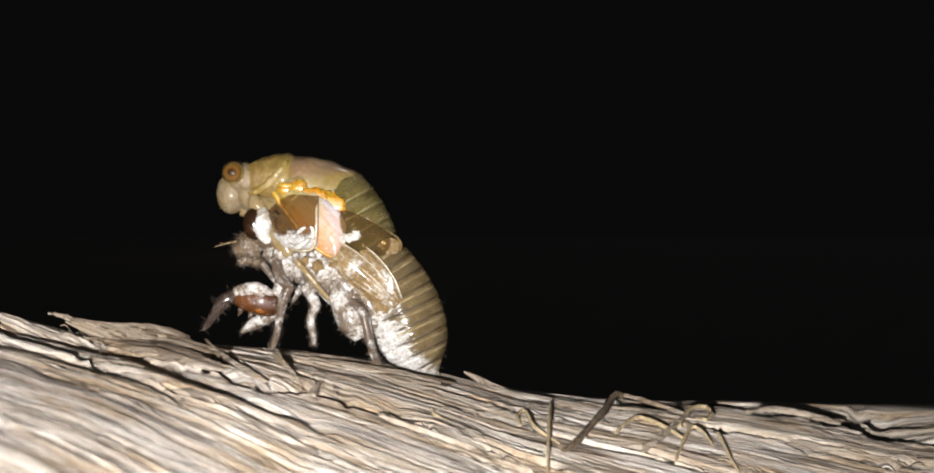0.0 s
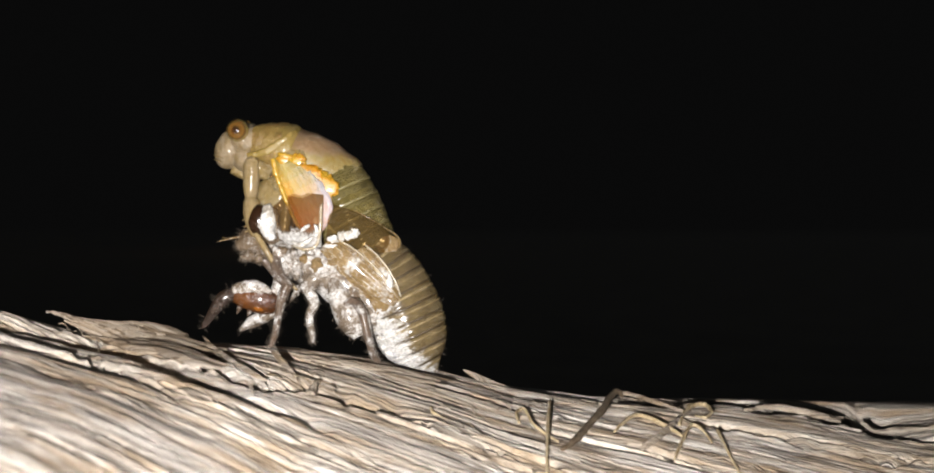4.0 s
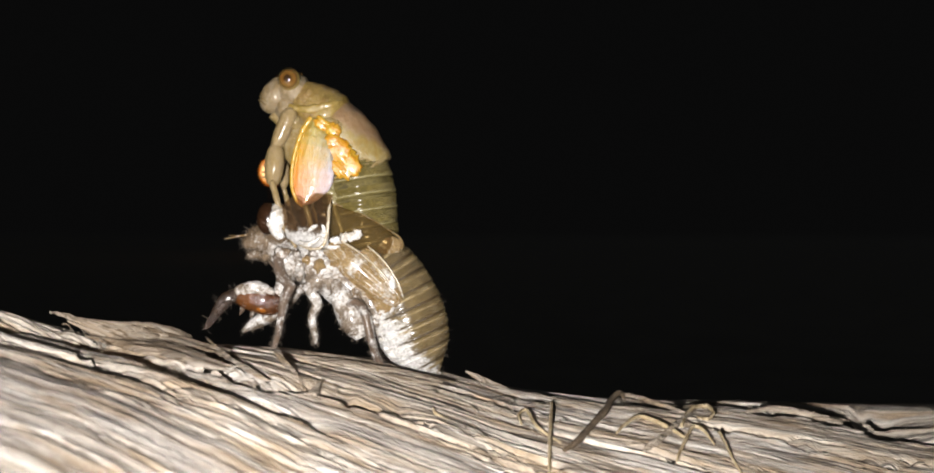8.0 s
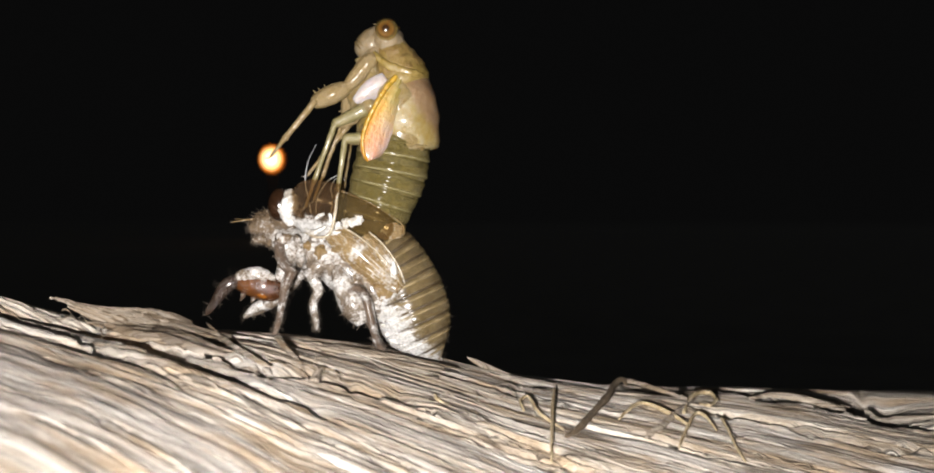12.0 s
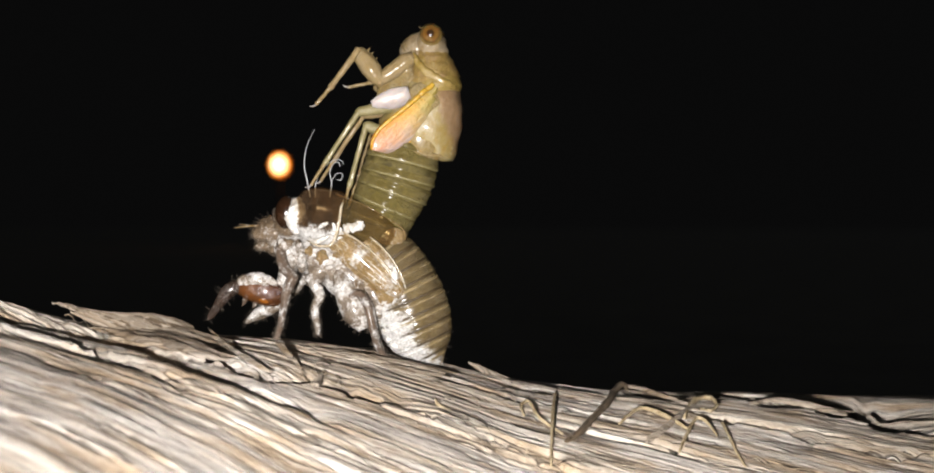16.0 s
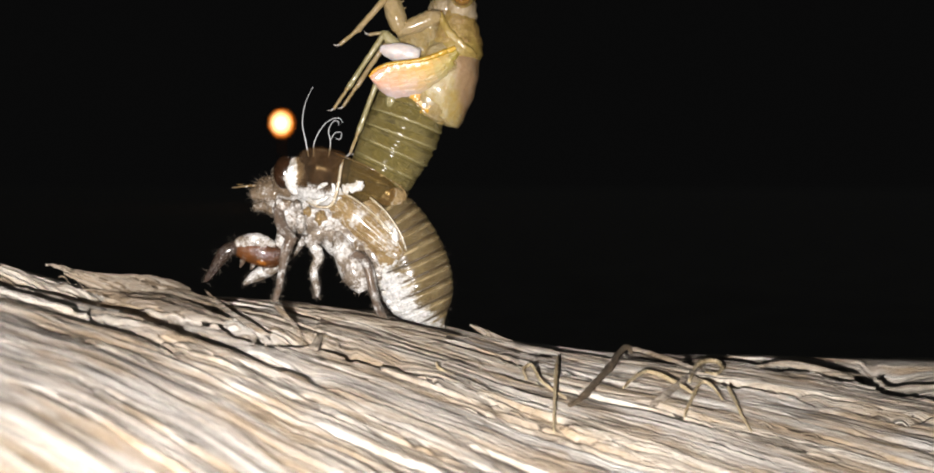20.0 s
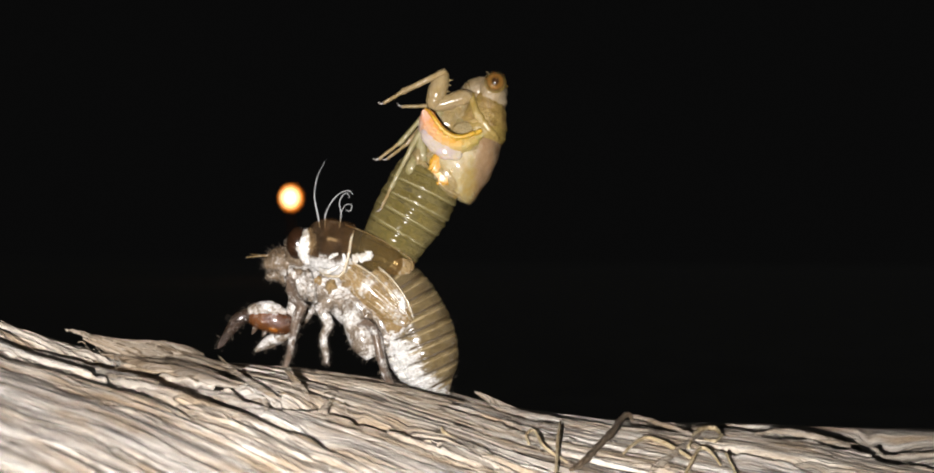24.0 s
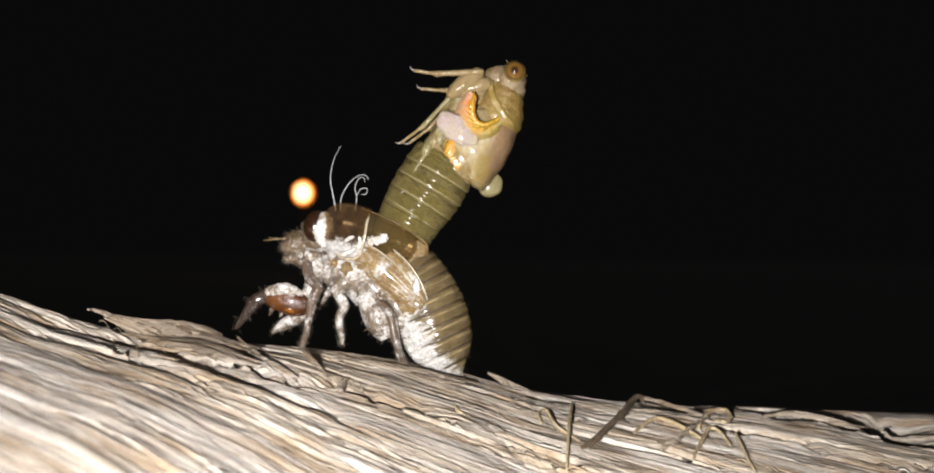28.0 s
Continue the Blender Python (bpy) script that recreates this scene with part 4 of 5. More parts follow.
# chest plates between the leg bases
rnd = random.Random(12)
for a, b, rx, rz in ((470, 424, 14, 9), (492, 430, 11, 12), (512, 436, 12, 9), (532, 446, 10, 14), (548, 462, 13, 10), (566, 452, 9, 15), (572, 482, 12, 12), (556, 432, 12, 8), (528, 424, 14, 7), (590, 500, 14, 16), (604, 524, 13, 12), (500, 456, 8, 14), (620, 540, 15, 14)):
    plate = part("chest_plate", ball(spot(a, b, -44 + rnd.uniform(-4, 6)), (rx, 12, rz), 14, 0.55, 0.13), rnd.choice((SHELL_WHITE, SHELL_WHITE, SHELL, SHELL_PAD)), shell, "powdered chest plate")
    bristles(plate, 22, 8, int(a), (0, 0, -0.4))

# wing cases


def wing_case(axis, length, wide, dy, angle, veins):
    case = part("wing_case", blade(length, lambda u: (wide * 0.42 * math.sin(math.pi * min(1, 0.16 + 0.80 * u)) ** 0.7, wide * 0.58 * math.sin(math.pi * min(1, 0.18 + 0.77 * u)) ** 0.6), 4, 7, 18, 12, 1.6), SHELL_PAD, shell, "cream wing case with brown veins", pose(*[v * UNIT for v in spot(*axis, dy)], 0, angle, 0))
    for k in range(veins):
        f = (k + 0.5) / veins - 0.5
        pts = [(length * u, -8.2 + 3.5 * abs(f) * 2, wide * (0.08 + f * 0.85 * math.sin(math.pi * (0.18 + 0.7 * u)))) for u in (0.08, 0.35, 0.62, 0.9)]
        part("vein", limb(pts, (0.9, 1.2, 1.1, 0.6), 6, 4), SHELL_CREAM if k % 2 else SHELL_PAD, case)
    rim = [(length * u, -3.5, wide * 0.58 * math.sin(math.pi * min(1, 0.18 + 0.77 * u)) ** 0.6) for u in (0.0, 0.25, 0.5, 0.75, 0.98)]
    part("rim", limb(rim, (1.5, 1.8, 1.8, 1.8, 1.0), 6, 4), SHELL_CREAM, case)
    return case


wing_case((545, 412), 150, 46, -62, 40, 5)
wing_case((602, 420), 105, 34, -56, 52, 3)
part("powder_spot", ball(spot(654, 476, -64), (6, 4, 14), 10, 0.4, 0.2), SHELL_TAIL, shell, "white powder spot")

# head and front of the shell sway a little as the insect works free
PIVOT = (545, 425)
SWAY = [(0, -13, 1, -3.0), (2, -9, 2, -2.0), (5, -5, 2, -0.5), (8, 0, 0, 0.5), (10, 3, 0, 1.5), (12, 7, 5, 3.5), (15, 9, 11, 5.5), (21, 10, 12, 6.0), (28, 11, 13, 6.0)]


EYE_TURN = [(0, -16), (5, -14), (8, -12), (12, -5), (15, -1), (28, 0)]


def front(a, b, dy=0.0):
    x, y, z = spot(a, b, dy)
    return (x - PIVOT[0] + 600, y, z - 612 + PIVOT[1])


def front_bm(bm):
    """From the thing's space to the front piece's own space."""
    off = Vector(spot(*PIVOT)) * UNIT
    for v in bm.verts:
        v.co -= off
    return bm


front_shell = part("front_shell", front_bm(sheet([(476, 398, 42), (505, 415, 54), (546, 414, 57)], [(466, 345, 34), (500, 322, 50), (552, 326, 55)], 24, 1.8, 18, 14, -1)), SHELL_AMBER, shell, "amber front shell with glossy highlights")
MOVERS.append((front_shell, lambda t: pose((PIVOT[0] - 600 + table(t, SWAY)) * UNIT, 0, (612 - PIVOT[1] - table(t, SWAY, 2)) * UNIT, 0, table(t, SWAY, 3), 0)))
part("front_wall", front_bm(sheet([(476, 398, 42), (505, 415, 54), (546, 414, 57)], [(466, 345, 34), (500, 322, 50), (552, 326, 55)], 24, 1.8, 18, 14, 1)), SHELL_AMBER, front_shell, "amber shell wall")
part("collar", limb([front(550, 336, -72), front(547, 352, -79), front(545, 385, -81), front(538, 411, -74), front(518, 417, -76), front(496, 410, -66)], (1.2, 2.4, 2.6, 2.6, 2.2, 1), 10, 8, 1.5), SHELL_CREAM, front_shell, "cream collar strip")
for pts, r in (([(498, 404, -73), (510, 410, -77), (524, 404, -80), (534, 396, -81)], (2, 4.5, 4, 1.5)), ([(512, 388, -80), (520, 381, -81), (528, 377, -81)], (1.5, 4, 2)), ([(536, 376, -81), (540, 386, -81), (538, 396, -80)], (2, 3.5, 2))):
    part("powder_spot", limb([front(*p) for p in pts], r, 8, 5, 1.2), SHELL_TAIL, front_shell, "white powder spot")
part("head", ball(front(464, 380, 0), (30, 46, 36), 22, 0.12, 0.06), SHELL, front_shell, "brown powdered head")
for side in (-1, 1):
    shell_eye = part("eye", ball(front(457, 367, side * 46), (18, 15, 27), 18), SHELL_EYE, front_shell, "glossy empty amber eye")
    patch = part("eye_patch", limb([front(472, 343, side * 46), front(474, 362, side * 52), front(471, 380, side * 50), front(480, 400, side * 46)], (8, 14, 14, 6), 14, 6, 5.0), SHELL_TAIL, front_shell, "white powdered patch behind the eye")
    for bit in (shell_eye, patch):
        MOVERS.append((bit, lambda t: pose(table(t, EYE_TURN) * UNIT, 0, 0)))
snout = part("snout", tube([(*front(452, 402), 24, 34), (*front(432, 400), 24, 30), (*front(414, 405), 17, 20), (*front(404, 404), 7, 9)], 20, 5, 3, 0.15), SHELL, front_shell, "hairy brown snout")
bristles(snout, 110, 11, 7, (-0.6, 0, 0))
part("beak", limb([front(440, 420), front(455, 440), front(472, 468)], (9, 7, 3), 10), SHELL_LEG, front_shell, "brown beak sheath")
for dy, tip in ((-16, (372, 402)), (16, (380, 396))):
    part("antenna", limb([front(418, 394, dy), front(400, 396, dy), front(*tip, dy * 1.4)], (2.4, 1.7, 0.6), 6), SHELL_PAD, front_shell, "short pale feeler")
for a, b, rx, rz in ((424, 428, 16, 8), (442, 430, 10, 9)):
    lobe = part("face_lobe", ball(front(a, b, -10), (rx, 18, rz), 12, 0.4, 0.12), SHELL, front_shell)
    bristles(lobe, 40, 9, int(a), (-0.2, 0, -0.6))


# legs of the shell: each is a part with its joints under it
def shell_leg(name, label, joints, material=SHELL_LEG, hair=60, seed=0):
    """Joints: lists of (a, b, dy, radius), one list a joint; the first is the leg, the others hang on it."""
    root = None
    for i, rows in enumerate(joints):
        bm = limb(spots(*[r[:3] for r in rows]), [r[3] for r in rows], 12, 5, 1.2)
        ob = part(name if root is None else ("shin" if i == 1 else "foot"), bm, material if i else material, root or shell, label if root is None else "")
        bristles(ob, hair * 2, 9, seed * 7 + i, (0, 0, -0.3))
        root = root or ob


shell_leg("middle_leg", "brown hairy leg gripping the wood", [[(462, 428, -44, 9), (466, 455, -52, 9), (478, 474, -58, 9), (490, 484, -58, 6)], [(484, 478, -60, 9), (474, 500, -62, 8), (468, 530, -64, 6.5), (462, 562, -66, 5)], [(463, 558, -66, 5), (457, 578, -66, 4.5), (452, 588, -66, 2)]], SHELL_LEG, 60, 1)
shell_leg("middle_leg", "white-powdered leg hanging clear of the wood", [[(545, 448, -30, 16), (528, 470, -36, 16), (512, 490, -38, 11)], [(516, 484, -38, 9), (528, 510, -36, 9), (520, 530, -34, 7), (522, 552, -34, 6)], [(522, 548, -34, 6), (525, 566, -34, 5), (525, 576, -34, 2.5)]], SHELL_WHITE, 60, 2)
shell_leg("hind_leg", "brown hind leg braced against the wood", [[(560, 470, -40, 12), (572, 500, -48, 20), (590, 540, -52, 23), (602, 566, -52, 10)], [(578, 512, -60, 6), (596, 508, -64, 8), (610, 528, -66, 8), (618, 562, -68, 7), (626, 592, -68, 6)], [(626, 590, -68, 6), (634, 610, -68, 6), (650, 622, -68, 3)]], SHELL_WHITE, 90, 3)
part("shin_front", limb(spots((576, 516, -66), (590, 506, -70), (606, 520, -72), (616, 558, -74), (628, 598, -74), (646, 620, -72)), (4, 6.5, 7, 6.5, 6, 3), 12, 6, 1.0), SHELL_LEG, shell, "dark hairy shin")
shell_leg("far_leg", "powdered far leg in shade", [[(500, 440, 30, 14), (492, 468, 36, 13), (500, 492, 38, 8)], [(496, 488, 38, 8), (470, 520, 42, 7), (440, 540, 44, 6), (412, 552, 44, 4)]], SHELL_WHITE, 50, 4)
shell_leg("far_leg", "powdered far hind leg in shade", [[(590, 490, 30, 16), (600, 530, 36, 14), (612, 560, 38, 9)], [(612, 556, 38, 8), (634, 590, 40, 7), (655, 616, 40, 3)]], SHELL_LEG, 40, 5)

claw = part("digging_leg", limb(spots((476, 500, -40), (452, 506, -44), (428, 500, -46), (400, 497, -46), (386, 500, -46)), (12, 22, 24, 17, 8), 20, 6, 1.5), SHELL_CLAW, shell, "amber digging leg with a heavy toothed claw")
part("amber_spot", ball(spot(436, 516, -56), (13, 10, 8), 12, 0.2, 0.1), AMBER_SPOT, claw, "amber translucent spot")
part("powder_cap", limb(spots((456, 494, -52), (430, 486, -55), (404, 487, -54), (388, 494, -52)), (8, 14, 12, 6), 14, 5, 2.0), SHELL_WHITE, claw, "white powder on top")
shin = part("claw_shin", limb(spots((396, 494, -50), (376, 502, -54), (362, 520, -56), (346, 544, -56), (340, 552, -56)), (11, 12, 9, 5, 1), 14, 6, 1.0), CLAW_DARK, claw, "dark curved claw")
bristles(shin, 60, 12, 31, (-0.3, 0, 0))
for i, (a, b, c, d) in enumerate(((404, 512, 398, 528), (420, 520, 416, 532), (438, 520, 436, 533))):
    part("tooth", limb(spots((a, b, -46), ((a + c) / 2 + 1, (b + d) / 2, -48), (c, d, -48)), (5, 4, 0.8), 8, 4), SHELL_LEG, claw, "dark tooth")
part("coxa", limb(spots((470, 430, -30), (476, 462, -36), (468, 498, -40), (452, 512, -38)), (14, 15, 16, 12), 14, 5, 3.0), SHELL_WHITE, shell, "powdered base of the front leg")
far_claw = part("digging_leg", limb(spots((470, 515, 30), (446, 530, 34), (424, 540, 36), (404, 556, 36)), (12, 13, 9, 3), 14, 6, 2), SHELL_WHITE, shell, "far digging leg in shade")
bristles(far_claw, 70, 11, 33, (-0.3, 0, -0.3))

# white lining threads, drawn out of the split with the insect
THREADS = [(0, 95), (9, 90), (11, 60), (12.5, 25), (14.5, 0), (28, 0)]
for rows, r in (([(512, 345, -8), (507, 318, -8), (502, 290, -10), (507, 258, -10), (520, 230, -6)], (0.9, 0.8, 0.65, 0.45, 0.25)),
                ([(520, 345, 4), (522, 320, 4), (536, 295, 2), (552, 283, 0), (564, 283, -2), (568, 290, -2)], (0.6, 0.65, 0.6, 0.5, 0.5, 0.3)),
                ([(545, 345, 2), (548, 322, 2), (545, 303, 0), (552, 288, -2), (560, 287, -4), (562, 294, -4)], (0.7, 0.7, 0.6, 0.5, 0.5, 0.3)),
                ([(548, 318, -4), (556, 306, -6), (566, 306, -6), (564, 316, -8), (556, 315, -8)], (0.5, 0.5, 0.5, 0.5, 0.3))):
    th = part("lining_thread", limb(spots(*rows), r, 7, 7), THREAD, shell, "thin white lining thread")
    MOVERS.append((th, lambda t: pose(table(t, THREADS) * 0.12 * UNIT, 0, -table(t, THREADS) * UNIT)))

# ---- the insect ----
cicada = thing("cicada", "pale soft cicada with crumpled orange wings leaving its shell", "insect", BASE)
EYE_PATH = [(0, 388, 287), (1, 391, 268), (2, 395, 247), (3, 396, 234), (4.5, 399, 213), (5, 410, 202), (5.5, 420, 186), (6, 431, 171), (6.5, 441, 160), (7, 449, 152), (7.5, 464, 143), (8, 479, 131), (8.5, 496, 122), (9, 516, 111), (9.5, 540, 100), (10, 558, 93), (10.5, 574, 88), (11, 597, 82), (11.5, 619, 78), (12, 641, 73), (12.5, 653, 70), (14.5, 688, 70), (15, 695, 71), (16, 714, 71), (17, 726, 75), (18, 742, 76), (19, 751, 80), (20, 764, 83), (21, 782, 87), (21.5, 788, 88), (23.5, 808, 90), (24, 810, 94), (25, 814, 96), (26, 818, 98), (27, 820, 100), (28, 820, 100)]
TILT = [(0, 1.5), (1, 4.5), (2, 8.5), (3.5, 14), (5, 19), (6, 26), (7, 31), (8, 38), (9, 45), (10, 53), (11, 60), (12, 67), (12.5, 69), (14.5, 76), (15, 77), (16, 81), (17, 84), (18, 88), (19, 91), (20, 93), (21, 96), (23.5, 102), (25, 104), (28, 106)]
EYE_PATH = [(t, 784 + (a - 784) * 0.973, 397 + (b - 397) * 0.973) for t, a, b in EYE_PATH]
NEAR = -1


def eye_at(t):
    return table(t, EYE_PATH, 1), table(t, EYE_PATH, 2), table(t, TILT)


def on_body(t, x, z):
    """Plan place of a point of the front body: x from the eye towards the tail, z towards the back."""
    a, b, deg = eye_at(t)
    c, s = math.cos(radians(deg)), math.sin(radians(deg))
    return a + x * c + z * s, b + x * s - z * c


def plan_pose(a, b, deg, dy=0.0, twist=0.0):
    x, y, z = spot(a, b, dy)
    return pose(x * UNIT, y * UNIT, z * UNIT, twist, deg, 0)


def body_tube(rows, n=32, k=6, rough=0.0, freq=0.1):
    """Rows: x, top, bottom, half width."""
    return tube([(x, 0, (top + bot) / 2, (top - bot) / 2, lat) for x, top, bot, lat in rows], n, k, rough, freq)


def slant(x, z):
    """The rear edge of the back runs forward towards the belly."""
    return x - 0.62 * max(0.0, -18 - z) * min(1.0, max(0.0, (x - 100) / 100))


back = body_tube([(66, 31, -46, 44), (86, 35.5, -62, 53), (107, 36, -78, 58), (135, 29.5, -94, 59), (159, 21.5, -108, 56), (178, 15, -114, 52), (190, 8, -113, 47), (197, 0, -108, 40), (201, -14, -94, 27)], 44, 10, 2.5, 0.035)
for v in back.verts:
    v.co.x = slant(v.co.x / UNIT, v.co.z / UNIT) * UNIT
thorax = part("thorax", back, SKIN_BACK, cicada, "glossy pinkish-tan hump of the back")
MOVERS.append((thorax, lambda t: plan_pose(*eye_at(t))))
part("pronotum", body_tube([(20, 20, -34, 39), (38, 28, -44, 46), (56, 33.5, -50, 52), (74, 36.5, -52, 55), (80, 33, -46, 50)], 44, 9, 3, 0.08), SKIN_SHIELD, thorax, "wrinkled tan shield behind the head")
part("collar", body_tube([(66, 33, -50, 51), (74, 36.5, -52, 55), (84, 37.5, -54, 56.5), (94, 33, -50, 53)], 40, 5, 1.2, 0.06), SKIN_YELLOW, thorax, "yellow collar")
for side in (-1, 1):
    part("collar_flap", tube([(90, side * 34, 26, 4, 3), (82, side * 49, 12, 6, 4), (70, side * 52, -6, 7.5, 4.5), (50, side * 48, -24, 6.5, 4.5), (26, side * 40, -34, 4, 3)], 18, 8, 2.0, 0.12), SKIN_YELLOW, thorax, "yellow edge of the shield")
part("side_plate", ball((112, NEAR * 47, -28), (40, 12, 30), 24, 0.15, 0.05), SKIN_PALE, thorax, "pale side plate")
part("side_plate", ball((156, NEAR * 42, -40), (36, 11, 34), 24, 0.15, 0.05), SKIN_PALE, thorax, "pale side plate")
for z, y in ((2, 24), (-18, 37), (-40, 43), (-62, 42), (-84, 37)):
    part("fold", tube([(slant(x, z), NEAR * (y + dy), z - dz, r, q) for x, dy, dz, r, q in ((174, 3, 0, 7, 3), (188, 1, 3, 9, 4), (202, -5, 8, 6, 3))], 12, 6, 3.0, 0.2), SKIN_PALE, thorax, "pale fold of soft skin")
part("rear_ridge", limb([(196, NEAR * 4, -3), (196, NEAR * 30, -15), (188, NEAR * 43, -44), (166, NEAR * 44, -76), (150, NEAR * 36, -100)], (7, 7, 6.5, 6, 5), 14, 7, 4.5), SKIN_PALE, thorax, "pale glossy ridge at the rear of the back")
part("side_groove", limb([(100, NEAR * 54, -50), (124, NEAR * 57, -62), (146, NEAR * 54, -84)], (3, 5, 3), 10, 6, 1.5), SKIN_PALE, thorax, "pale seam along the side")
head = part("head", tube([(-17, 0, -14, 12, 22), (-8, 0, -10, 24, 38), (8, 0, -9, 28, 45), (26, 0, -10, 27, 42), (40, 0, -12, 22, 34)], 30, 6, 4, 0.08), FACE, cicada, "pale blunt head")
NOD = [(0, 0), (2, 4), (5, 6), (8, 0), (11, -10), (17, -18), (28, -22)]
MOVERS.append((head, lambda t: plan_pose(*eye_at(t)[:2], eye_at(t)[2] + table(t, NOD))))
face = part("face", ball((-7, 0, -33), (27, 32, 33), 22, 0.10, 0.06), FACE, head, "bulging tan face")
TUCKED = [(0, -2, 0), (8, 0, 0), (11, 5, 3), (14.5, 12, 7), (28, 13, 8)]
MOVERS.append((face, lambda t: pose(table(t, TUCKED) * UNIT, 0, table(t, TUCKED, 2) * UNIT)))
for i in range(7):
    z = -22 - i * 6
    w = 21 * math.sqrt(max(0.1, 1 - ((z + 40) / 28) ** 2))
    part("face_rib", limb([(-9 - w * 0.98, -15, z), (-8 - w * 0.6, -24, z), (-6, -30.5, z + 1)], (0.7, 0.9, 0.5), 6, 4), SKIN_PALE, face)
part("cheek", ball((24, 0, -36), (28, 36, 26), 18, 0.08, 0.05), FACE, head, "pale cheek")
part("beak", limb([(6, 0, -62), (30, 0, -66), (58, 0, -66)], (9, 7, 3), 10), SKIN_PALE, head, "short folded beak")
for side in (-1, 1):
    eye = part("eye", ball((0, side * 45, 0), (17, 13, 17), 20), EYE_RINGS, head, "round amber eye")
    ring = bmesh.new()
    bmesh.ops.create_cone(ring, cap_ends=False, segments=28, radius1=18.6 * UNIT, radius2=16.2 * UNIT, depth=7 * UNIT, matrix=Matrix.Translation(Vector((0, side * 49, 0)) * UNIT) @ Matrix.Rotation(radians(90 if side < 0 else -90), 4, "X"))
    part("eye_rim", ring, EYE_RING, head, "yellow eye rim")
    part("pupil", ball((1, side * 57.4, 0), (3.6, 1.4, 3.6), 10), PUPIL, head, "dark pupil")
    part("feeler", limb([(-13, side * 22, -4), (-18, side * 24, -8), (-24, side * 25, -12)], (1.8, 1.0, 0.3), 6), SKIN_LEG, head, "thin feeler")
for y in (-6, 0, 6):
    part("simple_eye", ball((2 if y else -3, y, 19 if y else 17), (3, 3, 3), 8), EYE, head)
crumple = part("hind_wing", ball((136, NEAR * 61, -46), (30, 5, 15), 26, 0.3, 0.09), WING_ORANGE, thorax, "crumpled orange hind wing bud")
rnd = random.Random(3)
for i in range(15):
    f = i / 14
    c = (94 + 70 * f + rnd.uniform(-10, 10), NEAR * (60 + rnd.uniform(0, 2.5)), -16 - 48 * f + rnd.uniform(-14, 12))
    q = rnd.uniform(9, 16) * (0.7 + 0.5 * f)
    part("wing_lump", ball(c, (q * rnd.uniform(0.8, 1.7), 3.6, q * rnd.uniform(0.6, 1.2)), 16, 0.4, 0.3), WING_ORANGE if i % 3 else WING_CORD, crumple)
SINK = [(0, 2), (8.5, 2), (10, 15), (19, 14), (21, 12.5), (28, 13)]
MOVERS.append((crumple, lambda t: pose(0, table(t, SINK) * UNIT, 0)))
sternum = part("sternum", ball((82, NEAR * 6, -72), (48, 38, 36), 20, 0.2, 0.06), SKIN_PALE, thorax, "pale chest between the legs")
PRESSED = [(0, 26, -20), (3, 18, -20), (5, 4, -14), (7, 2, -6), (9, 0, 3), (28, 0, 5)]
MOVERS.append((sternum, lambda t: pose(table(t, PRESSED) * UNIT, 0, table(t, PRESSED, 2) * UNIT)))
part("hip", ball((50, NEAR * 26, -50), (24, 20, 16), 14, 0.3, 0.08), SKIN_PALE, thorax, "pale hip of the front leg")
part("hip", ball((102, NEAR * 28, -72), (24, 22, 16), 14, 0.3, 0.08), SKIN_PALE, thorax, "pale hip of the middle leg")
part("hip", ball((150, NEAR * 28, -96), (22, 22, 14), 14, 0.3, 0.08), SKIN_PALE, thorax, "pale hip of the hind leg")
part("belly_plate", ball((168, NEAR * 26, -104), (26, 26, 12), 16, 0.2, 0.08), SKIN_RIM, thorax, "pale green belly plate")

# abdomen: rings sliding along a bend from the thorax into the shell
RING_R = (58, 60, 61, 59, 55, 51, 46, 40, 33, 24, 14)


def bend(t):
    """Points along the abdomen at time t, in the plan, with the distance from the thorax."""
    a, b = on_body(t, table(t, [(0, 172), (5, 176), (11, 184), (17, 192), (28, 196)]), table(t, [(0, -46), (5, -52), (11, -66), (17, -82), (28, -78)]))
    deg = table(t, [(0, 58), (5, 66), (8, 80), (11, 96), (17, 103), (21, 110), (28, 119)])
    c, s = math.cos(radians(deg)), math.sin(radians(deg))
    p0, p3 = np.array((a, b)), np.array((632.0, 446.0))
    reach = np.hypot(*(p3 - p0))
    p1 = p0 + np.array((c, s)) * reach * 0.4
    p2 = p3 - np.array((0.42, 0.9)) * reach * 0.35
    pts = [(1 - u) ** 3 * p0 + 3 * u * (1 - u) ** 2 * p1 + 3 * u * u * (1 - u) * p2 + u ** 3 * p3 for u in np.linspace(0, 1, 24)]
    pts += [np.array(q, float) for q in ((656, 485), (672, 520), (688, 556), (700, 590), (712, 640))]
    cum = [0.0]
    for p, q in zip(pts, pts[1:]):
        cum.append(cum[-1] + float(np.hypot(*(q - p))))
    return pts, cum


def ring_pose(t, i):
    pts, cum = bend(t)
    d = 4 + (i - 1) * 27.0

    def at(v):
        return np.array([np.interp(v, cum, [p[k] for p in pts]) for k in (0, 1)])

    p, q, r = at(max(d, 0)), at(max(d - 10, 0)), at(max(d, 0) + 10)
    ahead = (r - q) / np.hypot(*(r - q))
    p = p + ahead * min(d, 0.0)
    return plan_pose(p[0], p[1], math.degrees(math.atan2(ahead[1], ahead[0])))


